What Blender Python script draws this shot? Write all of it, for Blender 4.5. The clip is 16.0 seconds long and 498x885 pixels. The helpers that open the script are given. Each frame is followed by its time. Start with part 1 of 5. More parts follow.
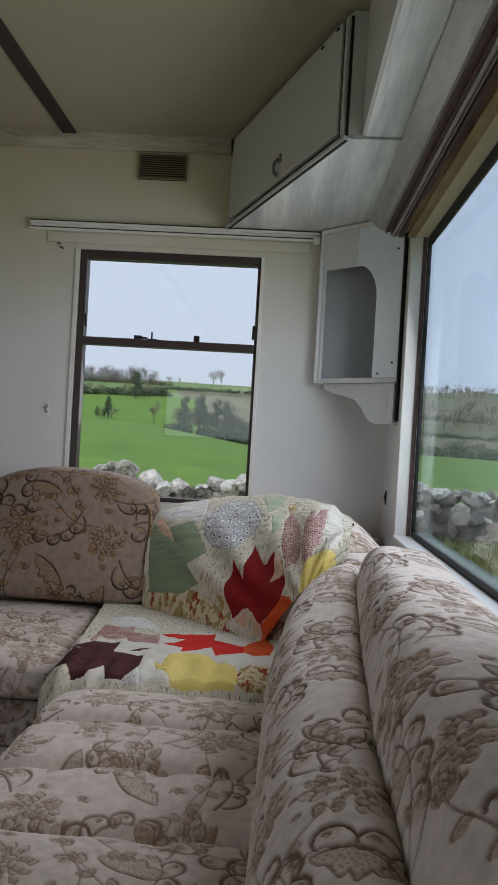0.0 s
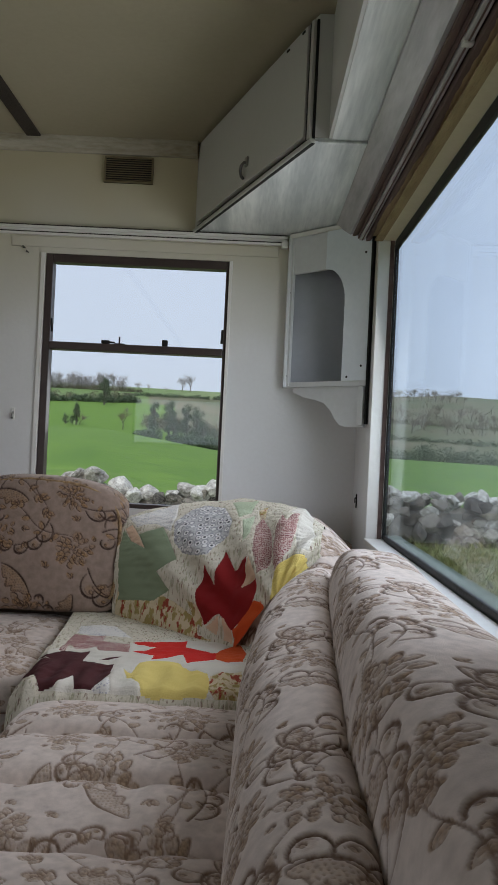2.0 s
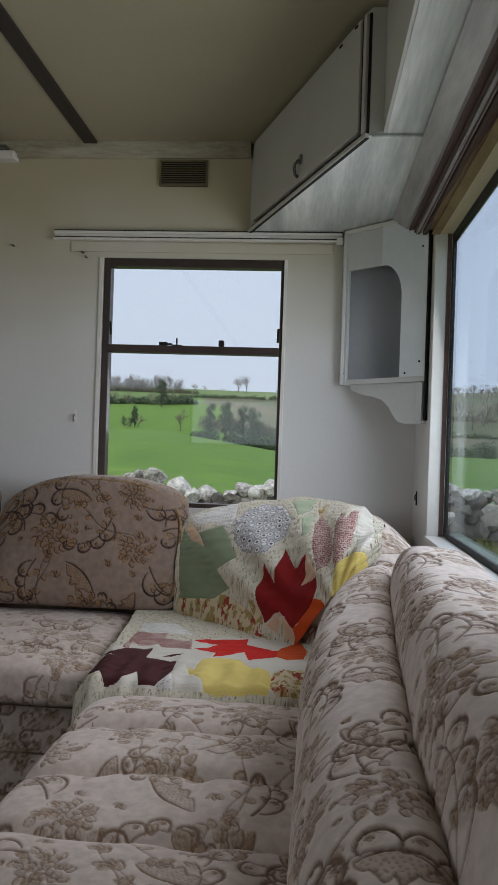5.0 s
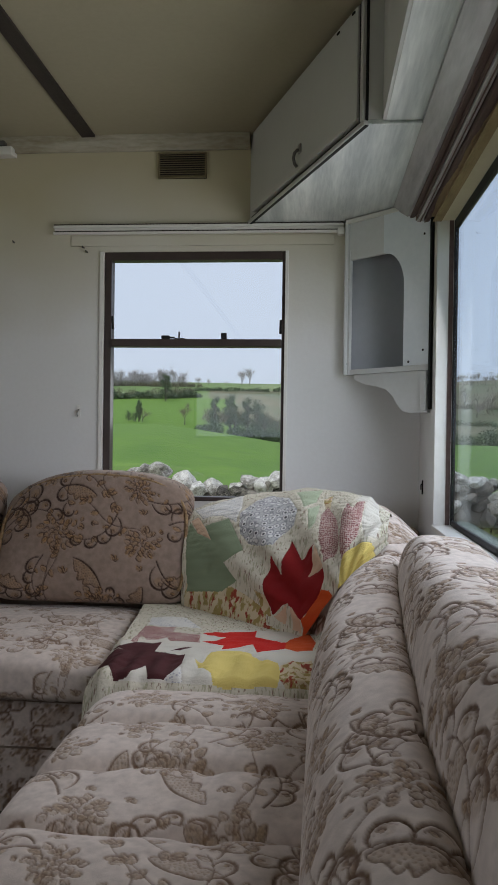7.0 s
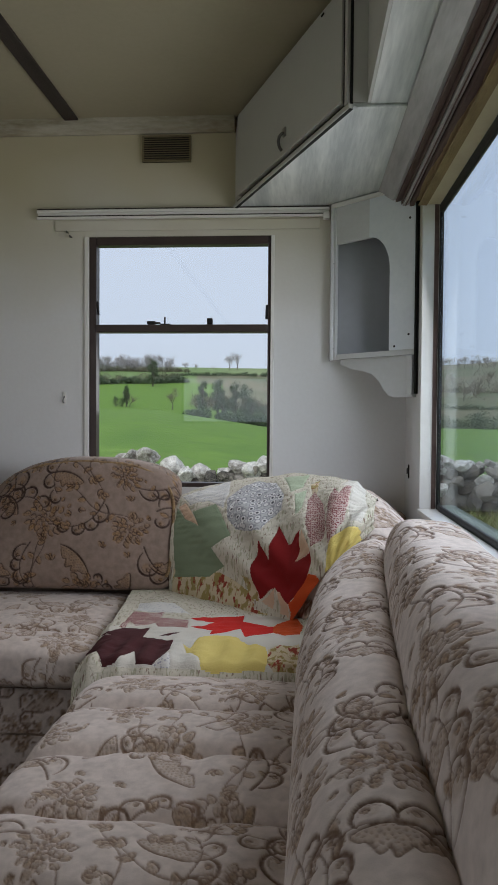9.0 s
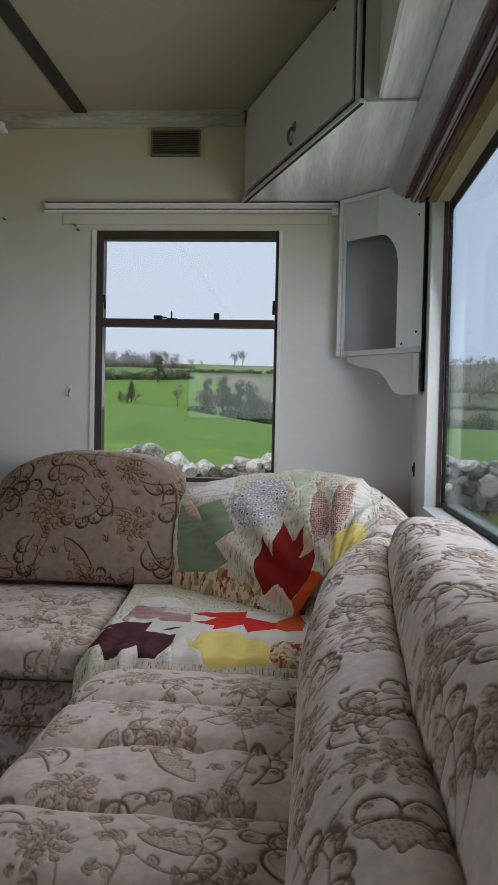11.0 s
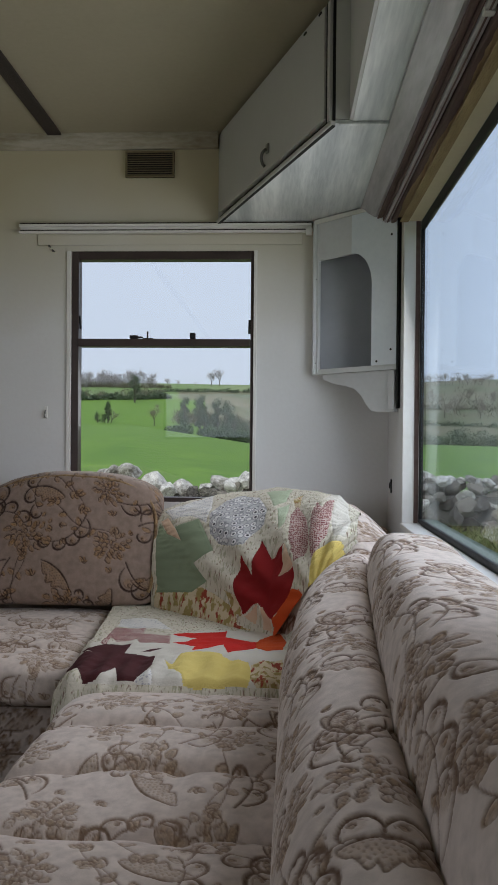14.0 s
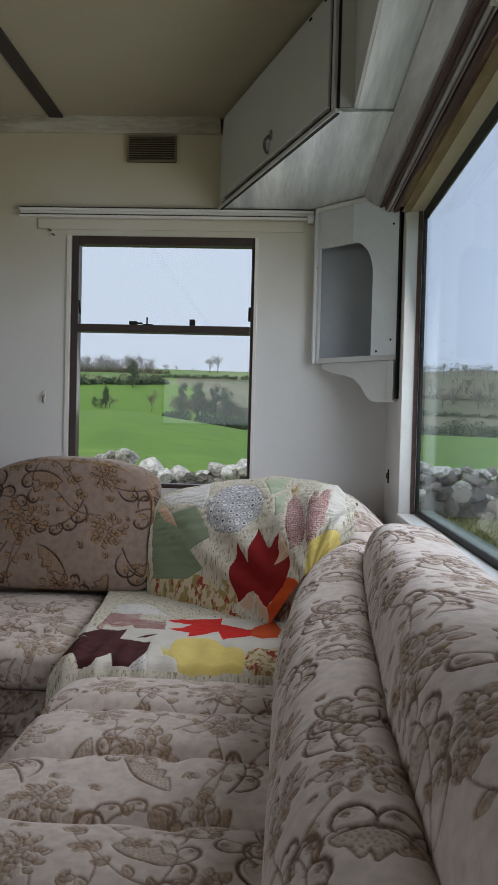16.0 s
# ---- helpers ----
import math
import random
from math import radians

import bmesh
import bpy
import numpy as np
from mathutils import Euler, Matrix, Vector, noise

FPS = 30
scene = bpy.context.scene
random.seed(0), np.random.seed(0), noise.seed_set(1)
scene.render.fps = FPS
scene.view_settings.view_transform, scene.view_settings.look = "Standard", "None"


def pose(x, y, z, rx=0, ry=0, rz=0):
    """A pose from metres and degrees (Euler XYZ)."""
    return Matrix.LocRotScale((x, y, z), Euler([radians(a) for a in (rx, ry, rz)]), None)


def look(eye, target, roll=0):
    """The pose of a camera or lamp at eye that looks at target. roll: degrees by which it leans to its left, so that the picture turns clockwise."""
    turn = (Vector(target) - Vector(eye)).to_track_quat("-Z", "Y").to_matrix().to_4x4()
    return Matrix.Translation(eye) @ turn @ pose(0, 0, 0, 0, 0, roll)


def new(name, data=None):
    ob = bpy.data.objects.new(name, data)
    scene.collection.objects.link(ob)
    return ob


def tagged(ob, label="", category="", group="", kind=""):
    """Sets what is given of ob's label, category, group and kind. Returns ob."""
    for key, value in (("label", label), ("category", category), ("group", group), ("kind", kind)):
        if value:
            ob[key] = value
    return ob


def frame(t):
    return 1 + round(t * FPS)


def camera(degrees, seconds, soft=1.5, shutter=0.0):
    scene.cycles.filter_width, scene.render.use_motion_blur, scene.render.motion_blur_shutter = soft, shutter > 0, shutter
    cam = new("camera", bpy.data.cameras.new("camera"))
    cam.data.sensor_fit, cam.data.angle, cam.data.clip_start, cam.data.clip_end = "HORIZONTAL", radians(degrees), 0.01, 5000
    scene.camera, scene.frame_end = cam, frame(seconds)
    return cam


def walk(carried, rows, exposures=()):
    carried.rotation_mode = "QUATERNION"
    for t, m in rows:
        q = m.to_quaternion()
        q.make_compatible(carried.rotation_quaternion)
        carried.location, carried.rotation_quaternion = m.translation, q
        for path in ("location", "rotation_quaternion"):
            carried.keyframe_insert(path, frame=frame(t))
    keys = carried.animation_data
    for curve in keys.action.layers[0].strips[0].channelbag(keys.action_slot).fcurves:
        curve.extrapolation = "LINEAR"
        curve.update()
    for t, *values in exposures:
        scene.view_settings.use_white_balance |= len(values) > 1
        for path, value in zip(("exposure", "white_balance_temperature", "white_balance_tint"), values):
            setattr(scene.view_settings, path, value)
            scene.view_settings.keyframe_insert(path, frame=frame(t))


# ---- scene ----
# camera: seconds, eye x y z, yaw to the left, pitch up, lean
cam = camera(36.69, 16.0)
EXPOSURES = [(0.0, 0.0), (16.0, 0.0)]
PATH = [
    (0.0, -0.0001, -0.0140, 0.9774, 2.53, -0.32, 3.35),
    (0.5, -0.0042, -0.0097, 0.9728, 2.17, -0.24, 3.89),
    (1.0, 0.0023, -0.0129, 0.9789, 2.57, -0.05, 3.12),
    (1.5, -0.0000, -0.0082, 0.9777, 1.11, 0.20, 2.69),
    (2.0, -0.0003, 0.0013, 0.9739, 0.26, 0.22, 2.74),
    (2.5, 0.0028, 0.0006, 0.9738, 0.34, 0.22, 2.39),
    (3.0, 0.0009, -0.0069, 0.9725, 1.98, 0.12, 2.26),
    (3.5, -0.0025, -0.0022, 0.9691, 4.29, 0.10, 2.22),
    (6.0, -0.0038, -0.0033, 0.9686, 4.83, -0.10, 1.62),
    (6.5, 0.0002, -0.0024, 0.9708, 4.97, -0.26, 0.81),
    (7.0, -0.0033, 0.0024, 0.9685, 4.92, -0.54, 0.80),
    (7.5, -0.0017, 0.0020, 0.9688, 4.84, -1.19, 0.87),
    (8.0, 0.0038, 0.0027, 0.9713, 4.49, -1.52, 0.56),
    (8.5, 0.0024, 0.0004, 0.9716, 4.05, -1.62, 0.28),
    (11.0, -0.0020, 0.0063, 0.9654, 4.32, -1.90, 1.22),
    (11.5, -0.0019, 0.0078, 0.9641, 4.37, -1.89, 1.37),
    (12.0, 0.0024, 0.0047, 0.9684, 3.61, -1.80, 1.22),
    (12.5, 0.0044, 0.0039, 0.9687, 2.72, -1.22, 0.93),
    (13.0, 0.0042, 0.0050, 0.9672, 2.30, -0.63, 0.53),
    (13.5, -0.0001, 0.0065, 0.9656, 2.11, -0.45, 0.49),
    (14.0, -0.0020, 0.0055, 0.9653, 2.63, -0.45, 0.49),
    (14.5, 0.0036, 0.0062, 0.9681, 3.71, -0.61, 0.41),
    (15.0, -0.0017, 0.0068, 0.9652, 3.84, -0.98, 0.97),
    (15.5, 0.0008, 0.0059, 0.9680, 3.25, -1.29, 1.01),
    (16.0, -0.0043, 0.0047, 0.9684, 2.41, -1.43, 1.43),
]
walk(cam, [(t, pose(x, y, z, 90 + up, 0, left) @ pose(0, 0, 0, 0, 0, lean)) for t, x, y, z, left, up, lean in PATH], EXPOSURES)

# ---- light ----
SUN_ELEV, SUN_AZ = 40.0, 200.0
world = bpy.data.worlds.new("sky")
scene.world = world
world.use_nodes = True
_wn, _wl = world.node_tree.nodes, world.node_tree.links
_wn.clear()
_sky = _wn.new("ShaderNodeTexSky")
_sky.sky_type = "NISHITA"
_sky.sun_disc = False
_sky.sun_elevation = radians(SUN_ELEV)
_sky.sun_rotation = radians(SUN_AZ)
_sky.dust_density = 4.0
_sky.air_density = 1.0
_flat = _wn.new("ShaderNodeMixRGB")
_flat.inputs["Fac"].default_value = 0.85
_flat.inputs["Color2"].default_value = (5.95, 6.5, 7.85, 1)
_bg = _wn.new("ShaderNodeBackground")
_bg.inputs["Strength"].default_value = 0.135
_out = _wn.new("ShaderNodeOutputWorld")
_wl.new(_sky.outputs[0], _flat.inputs["Color1"])
_wl.new(_flat.outputs[0], _bg.inputs[0])
_wl.new(_bg.outputs[0], _out.inputs[0])
sun_data = bpy.data.lights.new("sun", "SUN")
sun_data.energy = 1.5
sun_data.angle = radians(20)
sun_data.color = (1.0, 0.96, 0.9)
sun = new("sun", sun_data)
sun.matrix_world = look((0, 0, 30), (0.3, 0.94, 29.16))


def window_lamp(name, at, towards, wide, high, watts):
    d = bpy.data.lights.new(name, "AREA")
    d.shape, d.size, d.size_y, d.energy = "RECTANGLE", wide, high, watts
    d.color = (0.93, 0.94, 1.0)
    d.spread = radians(152)
    new(name, d).matrix_world = look(at, towards)


# skylight that enters through the side and end windows
window_lamp("skylight_side", (0.438, 1.61, 1.20), (-0.6, 1.61, 0.98), 1.44, 0.74, 8.8)
window_lamp("skylight_end", (-0.44, 2.715, 1.25), (-0.44, 1.2, 0.3), 0.6, 0.6, 1.5)
# fill lamp added at an unseen far-side window to brighten the room
window_lamp("fill_far_side", (-2.40, -0.1, 1.3), (-0.9, 0.6, 0.50), 2.4, 0.6, 5.6)


# ---- materials ----
def material(name, base, rough=0.6, metal=0.0, alt=None, scale=6.0, fine=80.0, bump=0.1, spread=0.5, stretch=(1, 1, 1), spec=0.5, coat=0.0, rand=0.0, island=0.0):
    """A surface with a broad and a fine variation between two colours, and relief."""
    m = bpy.data.materials.new(name)
    m.use_nodes = True
    n, l = m.node_tree.nodes, m.node_tree.links
    b = n["Principled BSDF"]
    b.inputs["Roughness"].default_value = rough
    b.inputs["Metallic"].default_value = metal
    b.inputs["Specular IOR Level"].default_value = spec
    b.inputs["Coat Weight"].default_value = coat
    alt = alt or tuple(c * 0.8 for c in base)
    tc = n.new("ShaderNodeTexCoord")
    mp = n.new("ShaderNodeMapping")
    mp.inputs["Scale"].default_value = stretch
    l.new(tc.outputs["Object"], mp.inputs["Vector"])
    big, small = n.new("ShaderNodeTexNoise"), n.new("ShaderNodeTexNoise")
    big.inputs["Scale"].default_value, small.inputs["Scale"].default_value = scale, fine
    big.inputs["Detail"].default_value, small.inputs["Detail"].default_value = 5, 4
    for t in (big, small):
        l.new(mp.outputs[0], t.inputs["Vector"])
    add = n.new("ShaderNodeMath")
    add.operation = "MULTIPLY_ADD"
    l.new(small.outputs["Fac"], add.inputs[0])
    add.inputs[1].default_value = 0.4
    l.new(big.outputs["Fac"], add.inputs[2])
    src = add.outputs[0]
    if rand or island:
        if rand:
            info = n.new("ShaderNodeObjectInfo").outputs["Random"]
        else:
            info = n.new("ShaderNodeNewGeometry").outputs["Random Per Island"]
        a2 = n.new("ShaderNodeMath")
        a2.operation = "MULTIPLY_ADD"
        l.new(info, a2.inputs[0])
        a2.inputs[1].default_value = rand or island
        l.new(src, a2.inputs[2])
        src = a2.outputs[0]
    mid = 0.7 + (rand or island) / 2
    ramp = n.new("ShaderNodeMapRange")
    ramp.inputs["From Min"].default_value, ramp.inputs["From Max"].default_value = mid - spread / 2, mid + spread / 2
    l.new(src, ramp.inputs["Value"])
    mix = n.new("ShaderNodeMixRGB")
    mix.inputs["Color1"].default_value, mix.inputs["Color2"].default_value = (*base, 1), (*alt, 1)
    l.new(ramp.outputs[0], mix.inputs["Fac"])
    l.new(mix.outputs[0], b.inputs["Base Color"])
    if bump:
        bp = n.new("ShaderNodeBump")
        bp.inputs["Strength"].default_value = bump
        bp.inputs["Distance"].default_value = 0.01
        l.new(small.outputs["Fac"], bp.inputs["Height"])
        l.new(bp.outputs[0], b.inputs["Normal"])
    return m


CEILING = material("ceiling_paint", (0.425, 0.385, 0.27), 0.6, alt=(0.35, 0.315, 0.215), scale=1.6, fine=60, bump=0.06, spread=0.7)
WALL = material("wall_paint", (0.79, 0.79, 0.785), 0.5, alt=(0.70, 0.69, 0.67), scale=1.8, fine=70, bump=0.05, spread=0.8)
CUPBOARD = material("cupboard_paint", (0.60, 0.595, 0.58), 0.45, alt=(0.54, 0.535, 0.51), scale=3, fine=60, bump=0.05, spread=0.8)
GLOSS = material("brushed_gloss_paint", (0.86, 0.89, 0.87), 0.28, alt=(0.50, 0.54, 0.54), scale=2.4, fine=14, bump=0.2, spread=0.4, stretch=(9, 0.7, 9))
PELMETPAINT = material("grey_gloss_paint", (0.52, 0.50, 0.51), 0.32, alt=(0.27, 0.25, 0.26), scale=3.5, fine=16, bump=0.12, spread=0.5, stretch=(8, 1, 8))
# panels inside the corner shelf, a darker grey than its front boards
INNER = material("grey_inner_panel", (0.47, 0.49, 0.53), 0.5, alt=(0.41, 0.43, 0.46), scale=3, fine=40, bump=0.05)
COVE = material("dirty_cream_paint", (0.58, 0.55, 0.45), 0.5, alt=(0.24, 0.20, 0.12), scale=5, fine=30, bump=0.3, spread=0.55, stretch=(1, 3, 4))
SHELFPAINT = material("shelf_paint", (0.76, 0.78, 0.79), 0.35, alt=(0.62, 0.63, 0.62), scale=4, fine=60, bump=0.08, spread=0.8)
# brighter, bluer copy of the shelf paint: daylight on the arched board, in colour
LITPAINT = material("lit_blue_white_paint", (0.88, 0.93, 0.96), 0.3, alt=(0.74, 0.80, 0.84), scale=5, fine=60, bump=0.08, spread=0.6)
TRIM = material("white_trim_paint", (0.85, 0.84, 0.81), 0.35, alt=(0.74, 0.72, 0.67), scale=5, fine=50, bump=0.08, spread=0.6)
DARKWOOD = material("dark_wood", (0.03, 0.022, 0.017), 0.75, alt=(0.05, 0.038, 0.03), scale=4, fine=60, bump=0.2, stretch=(6, 1, 6))
BROWN = material("brown_wood", (0.10, 0.062, 0.054), 0.7, spec=0.3, alt=(0.17, 0.115, 0.10), scale=5, fine=60, bump=0.2, stretch=(8, 1, 8))
RAWWOOD = material("raw_wood", (0.42, 0.31, 0.16), 0.7, alt=(0.25, 0.17, 0.08), scale=7, fine=50, bump=0.3, stretch=(5, 1, 5))
BEIGE = material("yellowed_paint", (0.80, 0.73, 0.54), 0.45, alt=(0.68, 0.60, 0.42), scale=4, fine=60, bump=0.1)
RUBBER = material("black_rubber", (0.012, 0.012, 0.012), 0.6, spec=0.25, alt=(0.02, 0.02, 0.02), bump=0.1)
FRAME = material("bronze_frame", (0.045, 0.032, 0.03), 0.4, alt=(0.07, 0.05, 0.045), scale=8, bump=0.08)
VENT = material("brown_plastic", (0.22, 0.18, 0.10), 0.5, alt=(0.16, 0.13, 0.07), bump=0.05)
METAL = material("steel", (0.45, 0.45, 0.44), 0.35, 1.0, alt=(0.3, 0.3, 0.29), bump=0.05)
ALU = material("dull_aluminium", (0.58, 0.56, 0.56), 0.6, 0.2, alt=(0.38, 0.36, 0.36), bump=0.05)
DULLMETAL = material("dull_metal", (0.12, 0.115, 0.11), 0.4, 0.8, alt=(0.2, 0.19, 0.18), bump=0.1)
SILLPAINT = material("grey_green_paint", (0.17, 0.22, 0.16), 0.85, alt=(0.13, 0.17, 0.12), scale=5, fine=40, bump=0.08)
PLASTIC = material("white_plastic", (0.75, 0.74, 0.70), 0.4, alt=(0.62, 0.60, 0.55), bump=0.03)
CARPET = material("carpet", (0.10, 0.075, 0.06), 0.95, alt=(0.06, 0.045, 0.035), scale=9, fine=300, bump=0.6)
PANEL = material("plain_wall_panel", (0.55, 0.50, 0.40), 0.6, alt=(0.48, 0.43, 0.34), scale=2, bump=0.05)
GRASS = material("meadow", (0.070, 0.175, 0.012), 0.9, alt=(0.19, 0.33, 0.035), scale=0.9, fine=9, bump=0.0, spread=0.6)
FARFIELD = material("far_fields", (0.16, 0.26, 0.07), 0.9, alt=(0.24, 0.30, 0.13), scale=0.018, fine=0.3, bump=0.0, spread=0.25)
HILLSIDE = material("hillside", (0.115, 0.145, 0.06), 0.9, alt=(0.225, 0.20, 0.125), scale=0.06, fine=0.5, bump=0.0, spread=0.3)
ROUGHGRASS = material("rough_grass", (0.07, 0.13, 0.03), 0.9, alt=(0.20, 0.19, 0.07), scale=1.3, fine=12, bump=0.5, spread=0.5)
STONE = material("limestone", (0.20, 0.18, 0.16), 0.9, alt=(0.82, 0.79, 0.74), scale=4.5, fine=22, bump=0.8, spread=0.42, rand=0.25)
LEAF = material("foliage", (0.045, 0.078, 0.048), 0.8, alt=(0.115, 0.155, 0.085), scale=0.8, fine=4, bump=0.0, island=0.7, spread=1.0)
HEDGE = material("hedge_twigs", (0.125, 0.125, 0.085), 0.9, alt=(0.23, 0.22, 0.15), scale=0.5, fine=3, bump=0.0, island=0.7, spread=1.0)
# skyline twigs: the haze of distance is put into this pale grey
HAZY_TWIG = material("twigs", (0.28, 0.265, 0.265), 0.9, alt=(0.37, 0.35, 0.35), scale=2, fine=20, bump=0.0, island=0.5)
BROWNTWIG = material("brown_twigs", (0.185, 0.155, 0.125), 0.9, alt=(0.27, 0.235, 0.19), scale=2, fine=20, bump=0.0, island=0.5)
BARK = material("bark", (0.10, 0.09, 0.08), 0.9, alt=(0.17, 0.15, 0.13), scale=2, fine=20, bump=0.3)


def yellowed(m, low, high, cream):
    """Paint yellowed unevenly from a height upwards, with the dimmer light up there in its colour too."""
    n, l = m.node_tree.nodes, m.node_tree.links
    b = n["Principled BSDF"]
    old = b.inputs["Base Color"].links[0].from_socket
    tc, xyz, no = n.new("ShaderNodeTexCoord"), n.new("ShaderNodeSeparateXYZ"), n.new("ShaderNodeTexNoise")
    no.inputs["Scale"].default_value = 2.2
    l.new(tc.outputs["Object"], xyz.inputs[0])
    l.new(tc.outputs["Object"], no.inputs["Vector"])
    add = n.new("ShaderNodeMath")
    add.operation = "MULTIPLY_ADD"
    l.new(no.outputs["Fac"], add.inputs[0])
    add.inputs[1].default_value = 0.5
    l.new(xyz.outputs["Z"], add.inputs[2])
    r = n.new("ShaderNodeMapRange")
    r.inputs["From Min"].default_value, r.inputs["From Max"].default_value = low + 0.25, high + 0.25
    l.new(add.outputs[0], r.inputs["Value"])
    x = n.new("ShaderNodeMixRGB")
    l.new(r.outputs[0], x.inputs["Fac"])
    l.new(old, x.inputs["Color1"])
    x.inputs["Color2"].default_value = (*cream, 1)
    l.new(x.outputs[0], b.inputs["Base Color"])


# besides the yellowing, the dim light below the ceiling is put into this colour
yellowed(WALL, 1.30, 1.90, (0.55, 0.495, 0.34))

def pane_glass(name, tint):
    glass = bpy.data.materials.new(name)
    glass.use_nodes = True
    _gn, _gl = glass.node_tree.nodes, glass.node_tree.links
    _gn.clear()
    _tr, _gs, _mx, _lw, _pw, _ma, _go = (_gn.new("ShaderNode" + k) for k in ("BsdfTransparent", "BsdfGlossy", "MixShader", "LayerWeight", "Math", "Math", "OutputMaterial"))
    _tr.inputs[0].default_value = (*tint, 1)
    _gs.inputs["Roughness"].default_value = 0.01
    _pw.operation, _ma.operation = "POWER", "MULTIPLY_ADD"
    _pw.inputs[1].default_value = 5.0
    _ma.inputs[1].default_value, _ma.inputs[2].default_value = 0.45, 0.07
    _gl.new(_lw.outputs["Facing"], _pw.inputs[0])
    _gl.new(_pw.outputs[0], _ma.inputs[0])
    _gl.new(_ma.outputs[0], _mx.inputs[0])
    _gl.new(_tr.outputs[0], _mx.inputs[1])
    _gl.new(_gs.outputs[0], _mx.inputs[2])
    _gl.new(_mx.outputs[0], _go.inputs[0])
    return glass


glass = pane_glass("window_glass", (0.95, 0.97, 0.97))
blue_glass = pane_glass("tinted_window_glass", (0.90, 0.96, 1.0))


# ---- mesh helpers ----
def finish(bm, name, smooth=False):
    bmesh.ops.recalc_face_normals(bm, faces=bm.faces)
    me = bpy.data.meshes.new(name)
    bm.to_mesh(me)
    bm.free()
    if smooth:
        me.polygons.foreach_set("use_smooth", [True] * len(me.polygons))
    return me


def part(name, bm, mat, parent=None, label="", smooth=False):
    """Link a bmesh as one mesh object, under a thing or a part."""
    ob = new(name, finish(bm, name, smooth))
    ob.data.materials.append(mat)
    if parent:
        ob.parent = parent
    if label:
        tagged(ob, label)
    return ob


def thing(name, label, category, group="", kind="", at=(0, 0, 0)):
    ob = new(name)
    ob.empty_display_size = 0.05
    ob.location = at
    return tagged(ob, label, category, group, kind)


def box(x0, x1, y0, y1, z0, z1, bevel=0.0, bm=None, m=None):
    bm = bm or bmesh.new()
    made = bmesh.ops.create_cube(bm, size=1)["verts"]
    mat = Matrix.Translation(((x0 + x1) / 2, (y0 + y1) / 2, (z0 + z1) / 2)) @ Matrix.Diagonal((x1 - x0, y1 - y0, z1 - z0, 1))
    bmesh.ops.transform(bm, matrix=(m or Matrix()) @ mat, verts=made)
    if bevel:
        edges = {e for v in made for e in v.link_edges}
        bmesh.ops.bevel(bm, geom=list(edges), offset=bevel, segments=2, affect="EDGES", profile=0.6)
    return bm


def slab(points, low, high, bm=None, m=None, bevel=0.0):
    """A plate with the outline points (x, y), from z low to z high, then moved by m."""
    bm = bm or bmesh.new()
    m = m or Matrix()
    a = [bm.verts.new(m @ Vector((x, y, low))) for x, y in points]
    b = [bm.verts.new(m @ Vector((x, y, high))) for x, y in points]
    faces = [bm.faces.new(a[::-1]), bm.faces.new(b)]
    for i in range(len(a)):
        j = (i + 1) % len(a)
        faces.append(bm.faces.new((a[i], a[j], b[j], b[i])))
    if bevel:
        bmesh.ops.recalc_face_normals(bm, faces=faces)
        bmesh.ops.bevel(bm, geom=list({e for f in faces for e in f.edges}), offset=bevel, segments=1, affect="EDGES")
    return bm


def tube(points, radius, bm=None, sides=8):
    """A round rod through points; radius is a number or one per point."""
    bm = bm or bmesh.new()
    pts = [Vector(p) for p in points]
    rad = radius if isinstance(radius, (list, tuple)) else [radius] * len(pts)
    rings = []
    for i, p in enumerate(pts):
        d = (pts[min(i + 1, len(pts) - 1)] - pts[max(i - 1, 0)]).normalized()
        u = d.orthogonal().normalized() if not rings else (last - d * last.dot(d)).normalized()
        last = u
        w = d.cross(u)
        rings.append([bm.verts.new(p + rad[i] * (u * math.cos(2 * math.pi * k / sides) + w * math.sin(2 * math.pi * k / sides))) for k in range(sides)])
    for r, s in zip(rings, rings[1:]):
        for k in range(sides):
            bm.faces.new((r[k], r[(k + 1) % sides], s[(k + 1) % sides], s[k]))
    bm.faces.new(rings[0][::-1])
    bm.faces.new(rings[-1])
    return bm


def extrude_y(profile, y0, y1, bm=None):
    """A bar along y with the section profile (x, z)."""
    return slab([(x, -z) for x, z in profile], -y1, -y0, bm, Matrix(((1, 0, 0, 0), (0, 0, -1, 0), (0, -1, 0, 0), (0, 0, 0, 1))))


# ---- the room ----
END, RIGHT, LEFT, BACK, TOP = 2.70, 0.37, -2.45, -3.2, 2.045

bm = box(LEFT, -0.775, END, END + 0.07, 0, TOP)
box(-0.113, RIGHT, END, END + 0.07, 0, TOP, bm=bm)
box(-0.775, -0.113, END, END + 0.07, 0, 0.727, bm=bm)
box(-0.775, -0.113, END, END + 0.07, 1.632, TOP, bm=bm)
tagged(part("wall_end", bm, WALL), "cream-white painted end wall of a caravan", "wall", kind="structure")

bm = box(RIGHT, RIGHT + 0.06, 2.375, END + 0.07, 0, TOP)
box(RIGHT, RIGHT + 0.06, 0.86, 2.375, 0, 0.69, bm=bm)
box(RIGHT, RIGHT + 0.06, 0.86, 2.375, 1.65, TOP, bm=bm)
box(RIGHT, RIGHT + 0.06, BACK, 0.86, 0, TOP, bm=bm)
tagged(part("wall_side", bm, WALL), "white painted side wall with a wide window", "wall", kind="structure")

